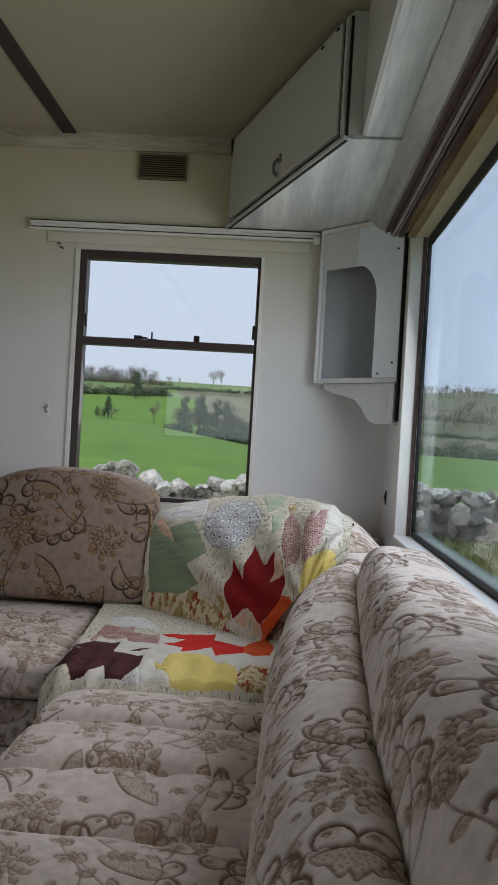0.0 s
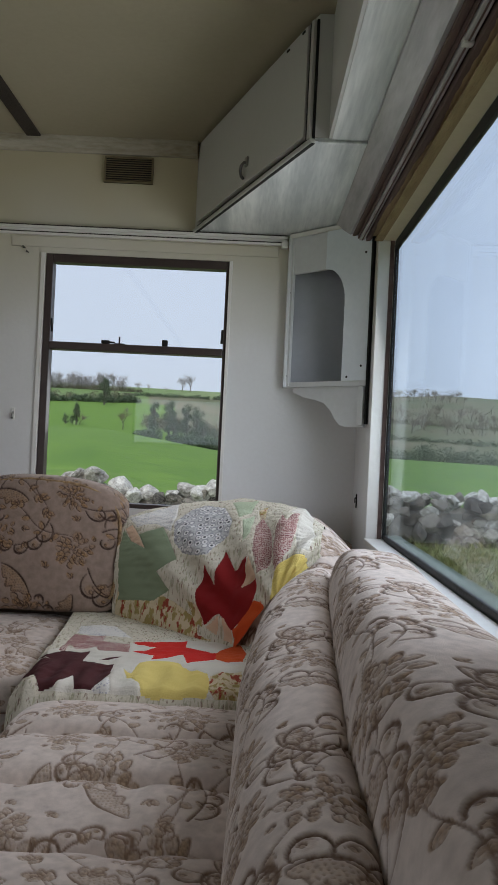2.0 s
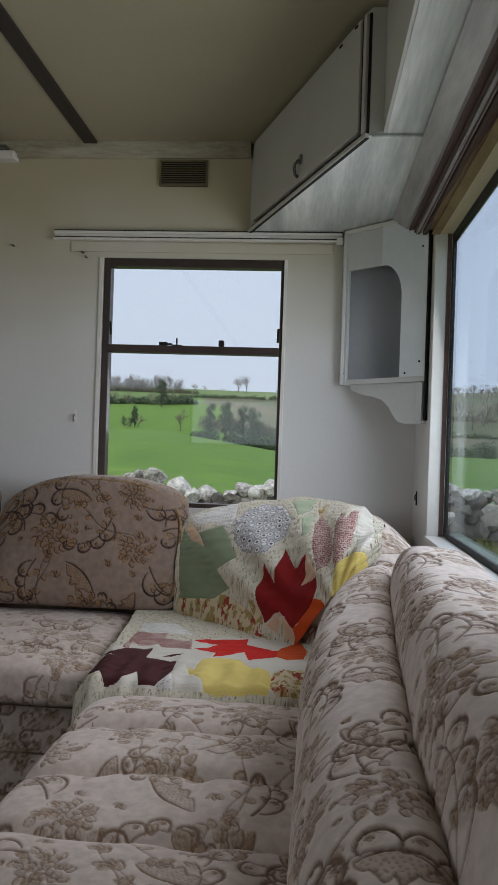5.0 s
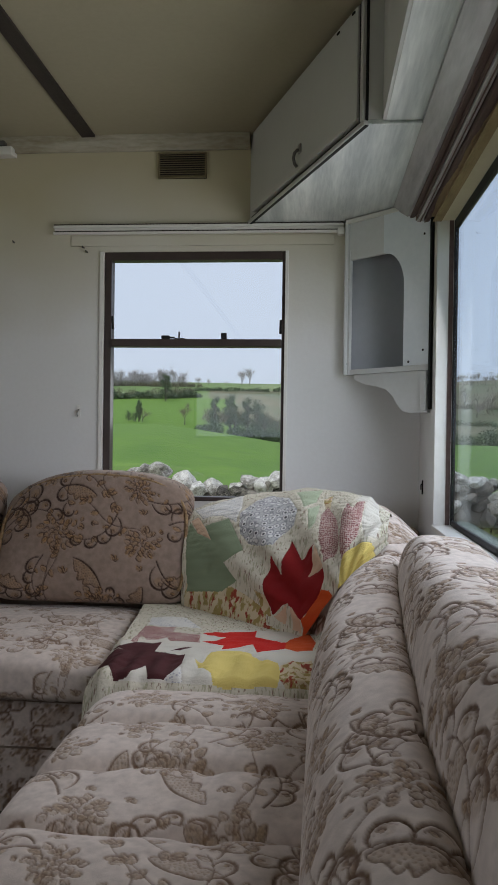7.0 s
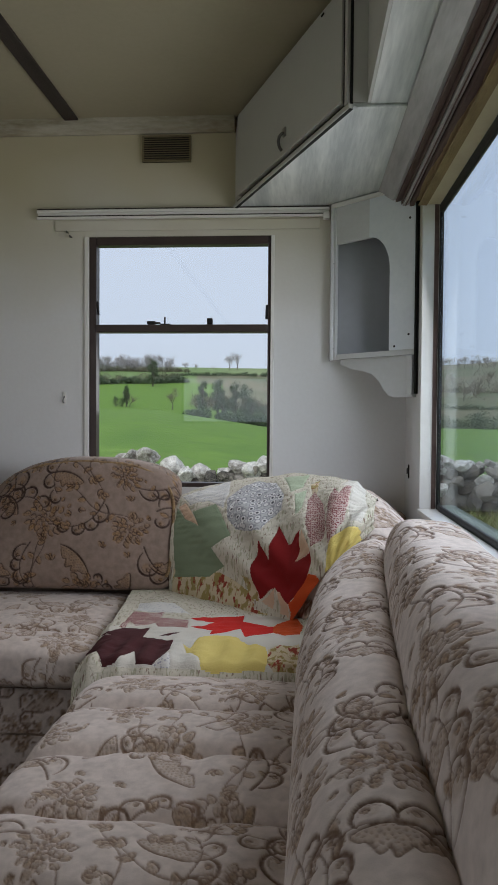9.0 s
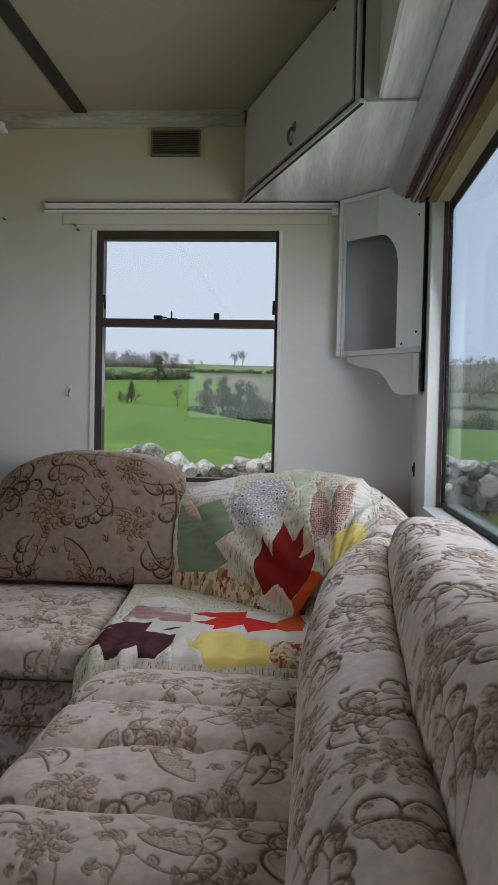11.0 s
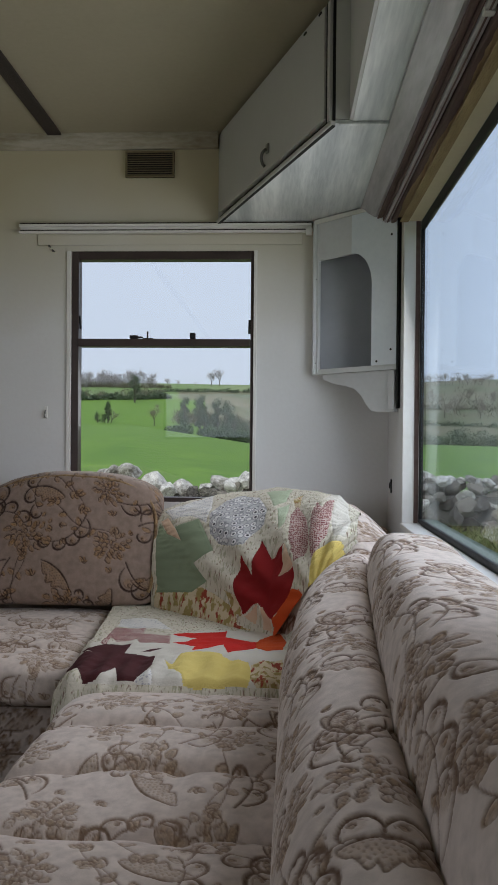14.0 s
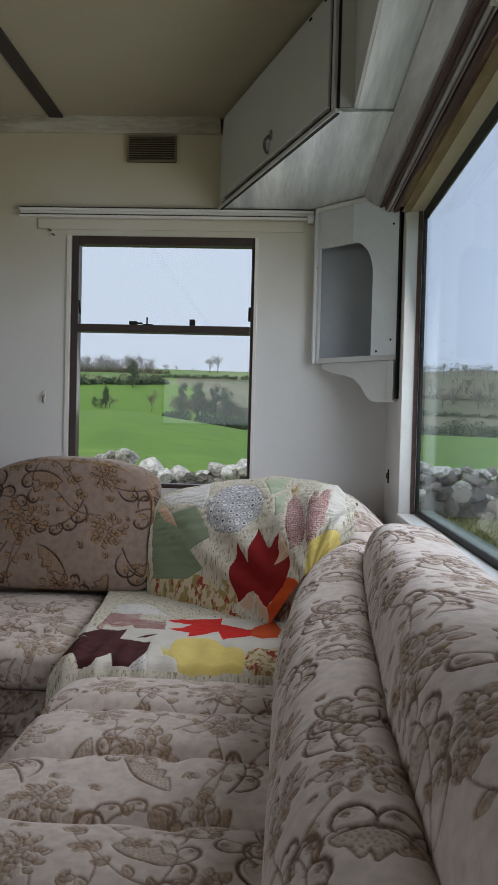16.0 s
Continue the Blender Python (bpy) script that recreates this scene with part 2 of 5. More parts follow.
bm = box(LEFT - 0.07, LEFT, 1.2, END + 0.07, 0, TOP)
box(LEFT - 0.07, LEFT, -1.4, 1.2, 0, 0.75, bm=bm)
box(LEFT - 0.07, LEFT, -1.4, 1.2, 1.65, TOP, bm=bm)
box(LEFT - 0.07, LEFT, BACK, -1.4, 0, TOP, bm=bm)
tagged(part("wall_far_side", bm, PANEL), "plain painted side wall", "wall", kind="structure")
bm = box(LEFT, -1.40, BACK - 0.07, BACK, 0, TOP)
box(-0.34, RIGHT, BACK - 0.07, BACK, 0, TOP, bm=bm)
box(-1.40, -0.34, BACK - 0.07, BACK, 0, 0.93, bm=bm)
box(-1.40, -0.34, BACK - 0.07, BACK, 1.48, TOP, bm=bm)
tagged(part("wall_back", bm, PANEL), "plain painted back wall", "wall", kind="structure")
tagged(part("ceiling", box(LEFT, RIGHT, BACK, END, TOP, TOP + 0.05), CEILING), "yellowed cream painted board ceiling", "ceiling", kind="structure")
tagged(part("floor", box(LEFT, RIGHT, BACK, END, -0.05, 0), CARPET), "dark brown carpeted floor", "floor", kind="structure")

# rounded cove moulding where the end wall meets the ceiling
prof = [(END, TOP - 0.05), (END - 0.012, TOP - 0.05), (END - 0.026, TOP - 0.04), (END - 0.034, TOP - 0.022), (END - 0.036, TOP), (END, TOP)]
bm = slab(prof, LEFT, -0.245, m=Matrix(((0, 0, 1, 0), (1, 0, 0, 0), (0, 1, 0, 0), (0, 0, 0, 1))))
tagged(part("trim_cove", bm, COVE, smooth=False), "cream cove moulding along the ceiling", "trim", kind="structure")
bm = box(-0.855, -0.805, BACK, END - 0.03, TOP - 0.008, TOP, 0.002)
tagged(part("trim_strip", bm, DARKWOOD), "dark brown joint strip on the ceiling", "trim", kind="structure")


# ---- windows ----
def window_end():
    w = thing("window_1", "tall two-part window in a dark bronze frame", "window", kind="structure", at=(-0.444, END, 0.73))
    w0 = Matrix.Translation((0.444, -END, -0.73))
    l, r, b, t = -0.775, -0.113, 0.727, 1.632
    y0, y1 = END + 0.004, END + 0.05
    for name, dims in (("frame_left", (l, l + 0.026, y0, y1, b, t)), ("frame_right", (r - 0.011, r, y0, y1, b, t)),
                       ("frame_top", (l + 0.026, r - 0.011, y0, y1, t - 0.030, t)), ("frame_bottom", (l + 0.026, r - 0.011, y0, y1, b, b + 0.016)),
                       ("crossbar", (l + 0.026, r - 0.011, y0 - 0.008, y1, 1.288, 1.315))):
        part(name, box(*dims, 0.003, m=w0), FRAME, w)
    for name, dims in (("pane", (l + 0.026, r - 0.011, y0 + 0.02, y0 + 0.024, 1.315, t - 0.03)), ("pane", (l + 0.026, r - 0.011, y0 + 0.03, y0 + 0.034, b + 0.016, 1.288))):
        p = part(name, box(*dims, m=w0), glass, w)
        p.visible_shadow = False
    # catches on the crossbar and stays at the sides
    part("catch", box(-0.560, -0.530, y0 - 0.014, y0 + 0.004, 1.315, 1.327, 0.003, m=w0), RUBBER, w, "black plastic catch")
    part("catch", box(-0.540, -0.512, y0 - 0.012, y0 + 0.002, 1.317, 1.323, 0.002, m=w0), RUBBER, w)
    part("pin", tube([(-0.496, y0 - 0.002, 1.315), (-0.496, y0 - 0.002, 1.342)], 0.003, box(-0.512, -0.476, y0 - 0.006, y0 + 0.004, 1.314, 1.318)), RUBBER, w).data.transform(w0)
    part("catch", box(-0.342, -0.322, y0 - 0.012, y0 + 0.006, 1.315, 1.337, 0.003, m=w0), RUBBER, w)
    part("stay", tube([(-0.748, y0 + 0.008, 1.40), (-0.742, y0 + 0.004, 1.352)], 0.004), RUBBER, w).data.transform(w0)
    part("stay", tube([(-0.127, y0 + 0.008, 1.385), (-0.128, y0 + 0.004, 1.335)], 0.005), RUBBER, w).data.transform(w0)
    # white lining strip at one side, header board over it
    part("lining", box(l - 0.016, l, END - 0.006, END + 0.004, b, t, 0.002, m=w0), TRIM, w, "white painted lining strip")
    part("lining", box(r, r + 0.012, END - 0.006, END + 0.004, b, t, 0.002, m=w0), TRIM, w)
    return w


window_end()
bm = box(-0.90, 0.06, END - 0.005, END, 1.652, 1.690, 0.004)
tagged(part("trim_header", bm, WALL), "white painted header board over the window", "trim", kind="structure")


def curtain_track():
    t = thing("curtain_rail", "white painted slim curtain rail over the end window", "curtain rail", at=(-0.434, END, 1.70))
    m = Matrix.Translation((0.434, -END, -1.708))
    bm = box(-0.962, 0.092, END - 0.022, END - 0.012, 1.723, 1.733, 0.002, m=m)
    box(-0.962, 0.092, END - 0.024, END - 0.010, 1.700, 1.708, 0.002, m=m, bm=bm)
    part("rail", bm, TRIM, t)
    part("web", box(-0.960, 0.090, END - 0.012, END, 1.703, 1.730, m=m), TRIM, t)
    part("slot", box(-0.960, 0.090, END - 0.0150, END - 0.0118, 1.7085, 1.7135, m=m), DARKWOOD, t, "dark slot of the rail")
    part("slot", box(-0.960, 0.090, END - 0.0215, END - 0.004, 1.7335, 1.7365, m=m), DARKWOOD, t)
    part("end_stop", box(0.070, 0.094, END - 0.03, END - 0.004, 1.690, 1.714, 0.004, m=m), TRIM, t)


curtain_track()


def window_side():
    w = thing("window_2", "wide window with black rubber-edged frame", "window", kind="structure", at=(0.42, 1.56, 0.70))
    m = Matrix.Translation((-0.42, -1.56, -0.70))
    y0, y1, b, t = 0.86, 2.375, 0.69, 1.65
    part("jamb", box(RIGHT - 0.002, 0.418, y1 - 0.012, y1 + 0.002, b, t, 0.002, m=m), TRIM, w, "white painted jamb")
    part("jamb", box(RIGHT - 0.002, 0.418, y0 - 0.002, y0 + 0.012, b, t, 0.002, m=m), TRIM, w)
    part("head", box(RIGHT - 0.002, 0.418, y0 + 0.012, y1 - 0.012, t - 0.012, t + 0.002, 0.002, m=m), BEIGE, w, "yellowed painted head lining")
    part("sill", box(RIGHT - 0.008, 0.418, y0 + 0.012, y1 - 0.012, b - 0.006, b + 0.010, 0.003, m=m), TRIM, w, "white painted sill")
    part("bead", box(0.404, 0.4175, y1 - 0.0145, y1 - 0.0125, b + 0.01, t - 0.012, m=m), BROWN, w, "brown bead beside the rubber")
    part("outer_sill", box(0.431, 0.478, y0, y1, b - 0.004, b + 0.021, 0.004, m=m), SILLPAINT, w, "grey-green outer sill")
    f = 0.012
    for name, dims in (("frame_side", (0.418, 0.430, y1 - f - 0.016, y1 - f, b + 0.01, t - f)), ("frame_side", (0.418, 0.430, y0 + f, y0 + f + 0.016, b + 0.01, t - f)),
                       ("frame_top", (0.418, 0.430, y0 + f + 0.016, y1 - f - 0.016, t - f - 0.030, t - f)), ("frame_bottom", (0.418, 0.430, y0 + f + 0.016, y1 - f - 0.016, b + 0.01, b + 0.026))):
        part(name, box(*dims, 0.004, m=m), RUBBER, w)
    p = part("pane", box(0.4215, 0.4255, y0 + 0.028, y1 - 0.028, b + 0.026, t - 0.042, m=m), blue_glass, w)
    p.visible_shadow = False


window_side()

# unseen window added for fill light in the far side wall, behind the camera
w = thing("window_3_added", "plain side window, unseen, added for fill light", "window", kind="structure", at=(LEFT, -0.1, 0.75))
p = part("pane", box(-0.04, -0.036, -1.3, 1.3, 0.0, 0.9), glass, w)
p.visible_shadow = False
for dims in ((-0.065, -0.02, -1.3, -1.26, 0, 0.9), (-0.065, -0.02, 1.26, 1.3, 0, 0.9), (-0.065, -0.02, -1.26, 1.26, 0, 0.03), (-0.065, -0.02, -1.26, 1.26, 0.87, 0.9)):
    part("window_frame", box(*dims), FRAME, w)


w = thing("window_4", "small window in the back wall", "window", kind="structure", at=(-0.87, BACK, 0.93))
p = part("pane", box(-0.53, 0.53, -0.04, -0.036, 0.0, 0.55), glass, w)
p.visible_shadow = False
for dims in ((-0.53, -0.505, -0.06, -0.02, 0, 0.55), (0.505, 0.53, -0.06, -0.02, 0, 0.55), (-0.505, 0.505, -0.06, -0.02, 0, 0.025), (-0.505, 0.505, -0.06, -0.02, 0.525, 0.55)):
    part("window_frame", box(*dims), FRAME, w)

# ---- pelmet over the side window ----
PEL0, PEL1 = 0.2, 2.58
tagged(part("soffit", slab([(-0.243, END), (0.117, 1.847), (0.247, 1.847), (0.247, END)], 1.73, 1.738), GLOSS), "white brushed gloss soffit board under the corner cupboard", "soffit", kind="structure")
tagged(part("bulkhead", extrude_y([(0.160, 1.734), (0.247, 1.734), (RIGHT, 1.734), (RIGHT, TOP), (0.160, TOP)], PEL0, 1.845), GLOSS), "white brushed gloss bulkhead along the side wall", "bulkhead", kind="structure")
tagged(part("bulkhead_face", box(0.152, 0.160, PEL0, 1.845, 1.736, TOP), CUPBOARD), "grey-white painted face of the bulkhead", "bulkhead", kind="structure")
tagged(part("trim_joint", box(0.125, 0.247, 1.843, 1.853, 1.7255, 1.7296, 0.001), GLOSS), "thin white joint strip under the soffit", "trim", kind="structure")


def pelmet():
    p = thing("pelmet", "grey-white painted sloping pelmet with brown lower edge", "pelmet", at=(0.30, 1.4, 1.68))
    m = Matrix.Translation((-0.30, -1.4, -1.68))
    o = part("board", extrude_y([(0.247, 1.729), (0.290, 1.688), (0.318, 1.688), (0.318, 1.729)], PEL0, PEL1), PELMETPAINT, p)
    o.data.transform(m)
    part("edge", box(0.298, 0.313, PEL0, PEL1, 1.680, 1.687, 0.002, m=m), BROWN, p, "dark brown wooden lower edge")
    part("backboard", box(0.338, 0.352, PEL0, 2.50, 1.655, 1.726, 0.002, m=m), BROWN, p)
    part("lip", box(0.352, 0.378, 0.88, 2.355, 1.6330, 1.6375, 0.001, m=m), RAWWOOD, p, "bare wood lip under the board")
    part("lower_board", box(0.339, 0.3695, 0.88, 2.355, 1.648, 1.6545, 0.001, m=m), RAWWOOD, p, "bare brown wood where the paint has torn")
    # brown paint that has torn away unevenly from the lower part of the board
    r, bm, row = random.Random(12), bmesh.new(), []
    for i in range(87):
        y = 0.882 + 0.0171 * i
        out = 0.3450 + 0.006 * math.sin(y * 5.1) + 0.003 * math.sin(y * 17.0) + r.uniform(-0.0015, 0.0015)
        row.append([bm.verts.new(Vector((x, y, z))) for x, z in ((0.3365, 1.6462), (out, 1.6462), (out, 1.6479), (0.3365, 1.6560))])
    for a, b in zip(row, row[1:]):
        for k in range(4):
            bm.faces.new((a[k], a[(k + 1) % 4], b[(k + 1) % 4], b[k]))
    o = part("torn_paint", bm, BROWN, p, "dark brown paint with a torn edge")
    o.data.transform(m)
    part("underside", box(0.3135, 0.3378, PEL0, 2.50, 1.692, 1.700, m=m), BROWN, p)


pelmet()


def side_rail():
    r = thing("curtain_rail", "slim aluminium curtain rail fixed under the pelmet", "curtain rail", at=(0.335, 1.4, 1.69))
    m = Matrix.Translation((-0.335, -1.4, -1.69))
    part("rail", box(0.3185, 0.3345, PEL0, 2.54, 1.662, 1.670, 0.002, m=m), ALU, r)
    part("rail_lip", box(0.3140, 0.3170, PEL0, 2.54, 1.668, 1.690, 0.001, m=m), BROWN, r)
    part("rail_web", box(0.3255, 0.3285, PEL0, 2.54, 1.6705, 1.6915, m=m), ALU, r)
    part("groove", box(0.3250, 0.3285, PEL0, 2.54, 1.6605, 1.6618, m=m), BROWN, r, "dark groove of the rail")
    part("bracket", box(0.3172, 0.3375, 1.245, 1.262, 1.658, 1.6905, 0.003, m=m), PLASTIC, r, "clear plastic bracket")


side_rail()


# ---- corner cupboard with a diagonal door ----
def corner_cupboard():
    c = thing("corner_cupboard", "grey-white painted overhead corner cupboard with a closed door", "cupboard", at=(0.1, 2.4, 1.738))
    m = Matrix.Translation((-0.1, -2.4, -1.738))
    part("body", slab([(-0.243, END), (0.117, 1.847), (0.165, 1.847), (0.165, 1.85), (RIGHT, 1.85), (RIGHT, END)], 1.739, TOP - 0.001, m=m), CUPBOARD, c)
    # door lies on the diagonal face
    a, b = Vector((-0.243, END)), Vector((0.117, 1.847))
    u = (b - a).normalized()
    n = Vector((-abs(u.y), -abs(u.x)))
    L = (b - a).length
    face = m @ Matrix(((u.x, 0, n.x, a.x), (u.y, 0, n.y, a.y), (0, 1, 0, 1.73), (0, 0, 0, 1)))
    d = part("door", box(0.075, L - 0.029, 0.018, 0.295, 0.001, 0.018, 0.003, m=face), CUPBOARD, c)
    part("lower_strip", box(0.0, L, -0.006, 0.006, -0.001, 0.012, 0.002, m=face), CUPBOARD, c)
    part("gap", box(0.03, L - 0.012, 0.006, 0.016, 0.0, 0.004, m=face), RUBBER, c, "dark gap under the door")
    part("edge_gap", box(L - 0.0035, L + 0.001, 0.006, 0.30, 0.0, 0.006), RUBBER, c, "dark gap at the corner").data.transform(face)
    part("lower_gap", box(0.02, L, -0.0075, -0.006, -0.001, 0.008, m=face), RUBBER, c)
    part("side_strip", box(L - 0.019, L - 0.005, 0.006, 0.30, 0.0, 0.014, 0.002, m=face), CUPBOARD, c)
    part("side_gap", box(L - 0.028, L - 0.0195, 0.006, 0.30, 0.0, 0.012, m=face), RUBBER, c, "dark gap beside the door")
    h = part("handle", tube([(0.522, 0.097, 0.018), (0.521, 0.097, 0.028), (0.515, 0.089, 0.034), (0.507, 0.077, 0.034), (0.501, 0.063, 0.028), (0.499, 0.056, 0.020)], 0.0046), DULLMETAL, d, "bent dark metal handle", True)
    b = part("rose", box(0.517, 0.537, 0.064, 0.091, 0.017, 0.024, 0.004, m=face), METAL, d, "small metal rose")
    h.data.transform(face @ Matrix.Translation((0.006, -0.024, 0)))
    for x, z in ((L - 0.14, 0.283), (L - 0.05, 0.287)):
        part("hinge", box(x - 0.008, x + 0.008, z - 0.003, z + 0.003, 0.017, 0.021, 0.002, m=face), RUBBER, d, "small dark hinge")


corner_cupboard()


# ---- small corner shelf box with an arched opening ----
def corner_shelf():
    s = thing("corner_shelf", "small white painted corner shelf with an arched opening", "wall shelf", at=(0.25, 2.6, 1.2))
    inv = Matrix.Translation((-0.25, -2.6, -1.2))
    a, b = Vector((0.103, 2.665)), Vector((0.356, 2.43))
    u = (b - a).normalized()
    n = Vector((u.y, -u.x))
    L = (b - a).length
    face = inv @ Matrix(((u.x, 0, n.x, a.x), (u.y, 0, n.y, a.y), (0, 1, 0, 0), (0, 0, 0, 1)))
    part("left_panel", box(0.097, 0.108, 2.655, END, 1.185, 1.722, 0.002, m=inv), SHELFPAINT, s)
    part("stile", box(-0.004, 0.018, 1.19, 1.72, -0.012, 0.002, 0.002, m=face), SHELFPAINT, s)
    part("head", box(0.018, 0.165, 1.585, 1.727, -0.014, -0.001, m=face), SHELFPAINT, s)
    # right board with the curve of the arch
    pts = [(L, 1.203), (L, 1.727), (0.163, 1.727), (0.163, 1.585)]
    for k in range(1, 10):
        q = math.pi / 2 * k / 9
        pts.append((0.163 + 0.085 * math.sin(q), 1.585 - 0.115 * (1 - math.cos(q))))
    pts.append((0.248, 1.203))
    part("arched_board", slab(pts, -0.012, 0.002, m=face), LITPAINT, s, "white painted board with bluish daylight in its colour")
    part("back_panel", box(0.108, RIGHT - 0.004, END - 0.010, END - 0.001, 1.203, 1.727, m=inv), INNER, s, "grey inside panel")
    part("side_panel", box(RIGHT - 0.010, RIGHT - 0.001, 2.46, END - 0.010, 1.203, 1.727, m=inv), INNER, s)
    part("bead", box(0.0, L, 1.712, 1.7265, 0.002, 0.009, 0.002, m=face), TRIM, s, "white beading strip")
    part("shelf", slab([(0.098, 2.672), (0.356, 2.438), (RIGHT, 2.438), (RIGHT, END), (0.098, END)], 1.186, 1.203, m=inv), SHELFPAINT, s)
    br = [(0.03, 1.185), (L - 0.012, 1.185), (L - 0.012, 1.05), (0.262, 1.05), (0.237, 1.056), (0.217, 1.076), (0.197, 1.106), (0.168, 1.130), (0.13, 1.141), (0.08, 1.150), (0.03, 1.168)]
    part("bracket", slab(br, -0.03, -0.014, m=face), SHELFPAINT, s, "curved wooden bracket")
    part("bracket_block", box(L - 0.03, L - 0.008, 1.055, 1.184, -0.014, 0.0, 0.004, m=face), SHELFPAINT, s)
    part("edge_strip", box(L, L + 0.006, 1.06, 1.727, -0.014, 0.0, m=face), RUBBER, s, "thin black strip along the board's edge")
    for x, z in ((0.007, 1.225), (0.007, 1.52), (L - 0.02, 1.25), (L - 0.02, 1.62), (0.27, 1.215)):
        part("screw", tube([(x, z, 0.0), (x, z, 0.0035)], 0.0038), RUBBER, s).data.transform(face)


corner_shelf()


def wall_vent():
    v = thing("wall_vent", "brown plastic louvred ventilation grille on the wall", "vent", at=(-0.49, END, 1.94))
    part("backing", box(-0.088, 0.088, -0.006, 0, -0.046, 0.046), RUBBER, v)
    for dims in ((-0.088, -0.082, -0.014, 0, -0.046, 0.046), (0.082, 0.088, -0.014, 0, -0.046, 0.046), (-0.082, 0.082, -0.014, 0, 0.041, 0.046), (-0.082, 0.082, -0.014, 0, -0.046, -0.041)):
        part("frame", box(*dims), VENT, v)
    slat = part("slat", box(-0.082, 0.082, -0.003, 0.003, -0.001, 0.001, m=pose(0, 0, 0, 35)), VENT, v)
    slat.location = (0, -0.008, -0.036)
    for k in range(1, 10):
        o = new("slat", slat.data)
        o.parent = v
        o.location = (0, -0.008, -0.036 + 0.008 * k)


wall_vent()


def wall_hook(x, z, s=1.0):
    h = thing("wall_hook", "small white painted hook on the wall", "hook", at=(x, END, z))
    part("plate", box(-0.006, 0.006, -0.004, 0, -0.022 * s, 0.022 * s, 0.0015), TRIM, h)
    part("prong", tube([(0, -0.004, 0.006), (0, -0.014, -0.002), (0, -0.018, -0.012), (0, -0.012, -0.018)], 0.0028), METAL, h, "", True)


wall_hook(-0.865, 1.048)


# ---- upholstery pattern: scrolling vines, leaves and flower heads on a repeating tile ----
TILE, CELLS = 0.47, 540


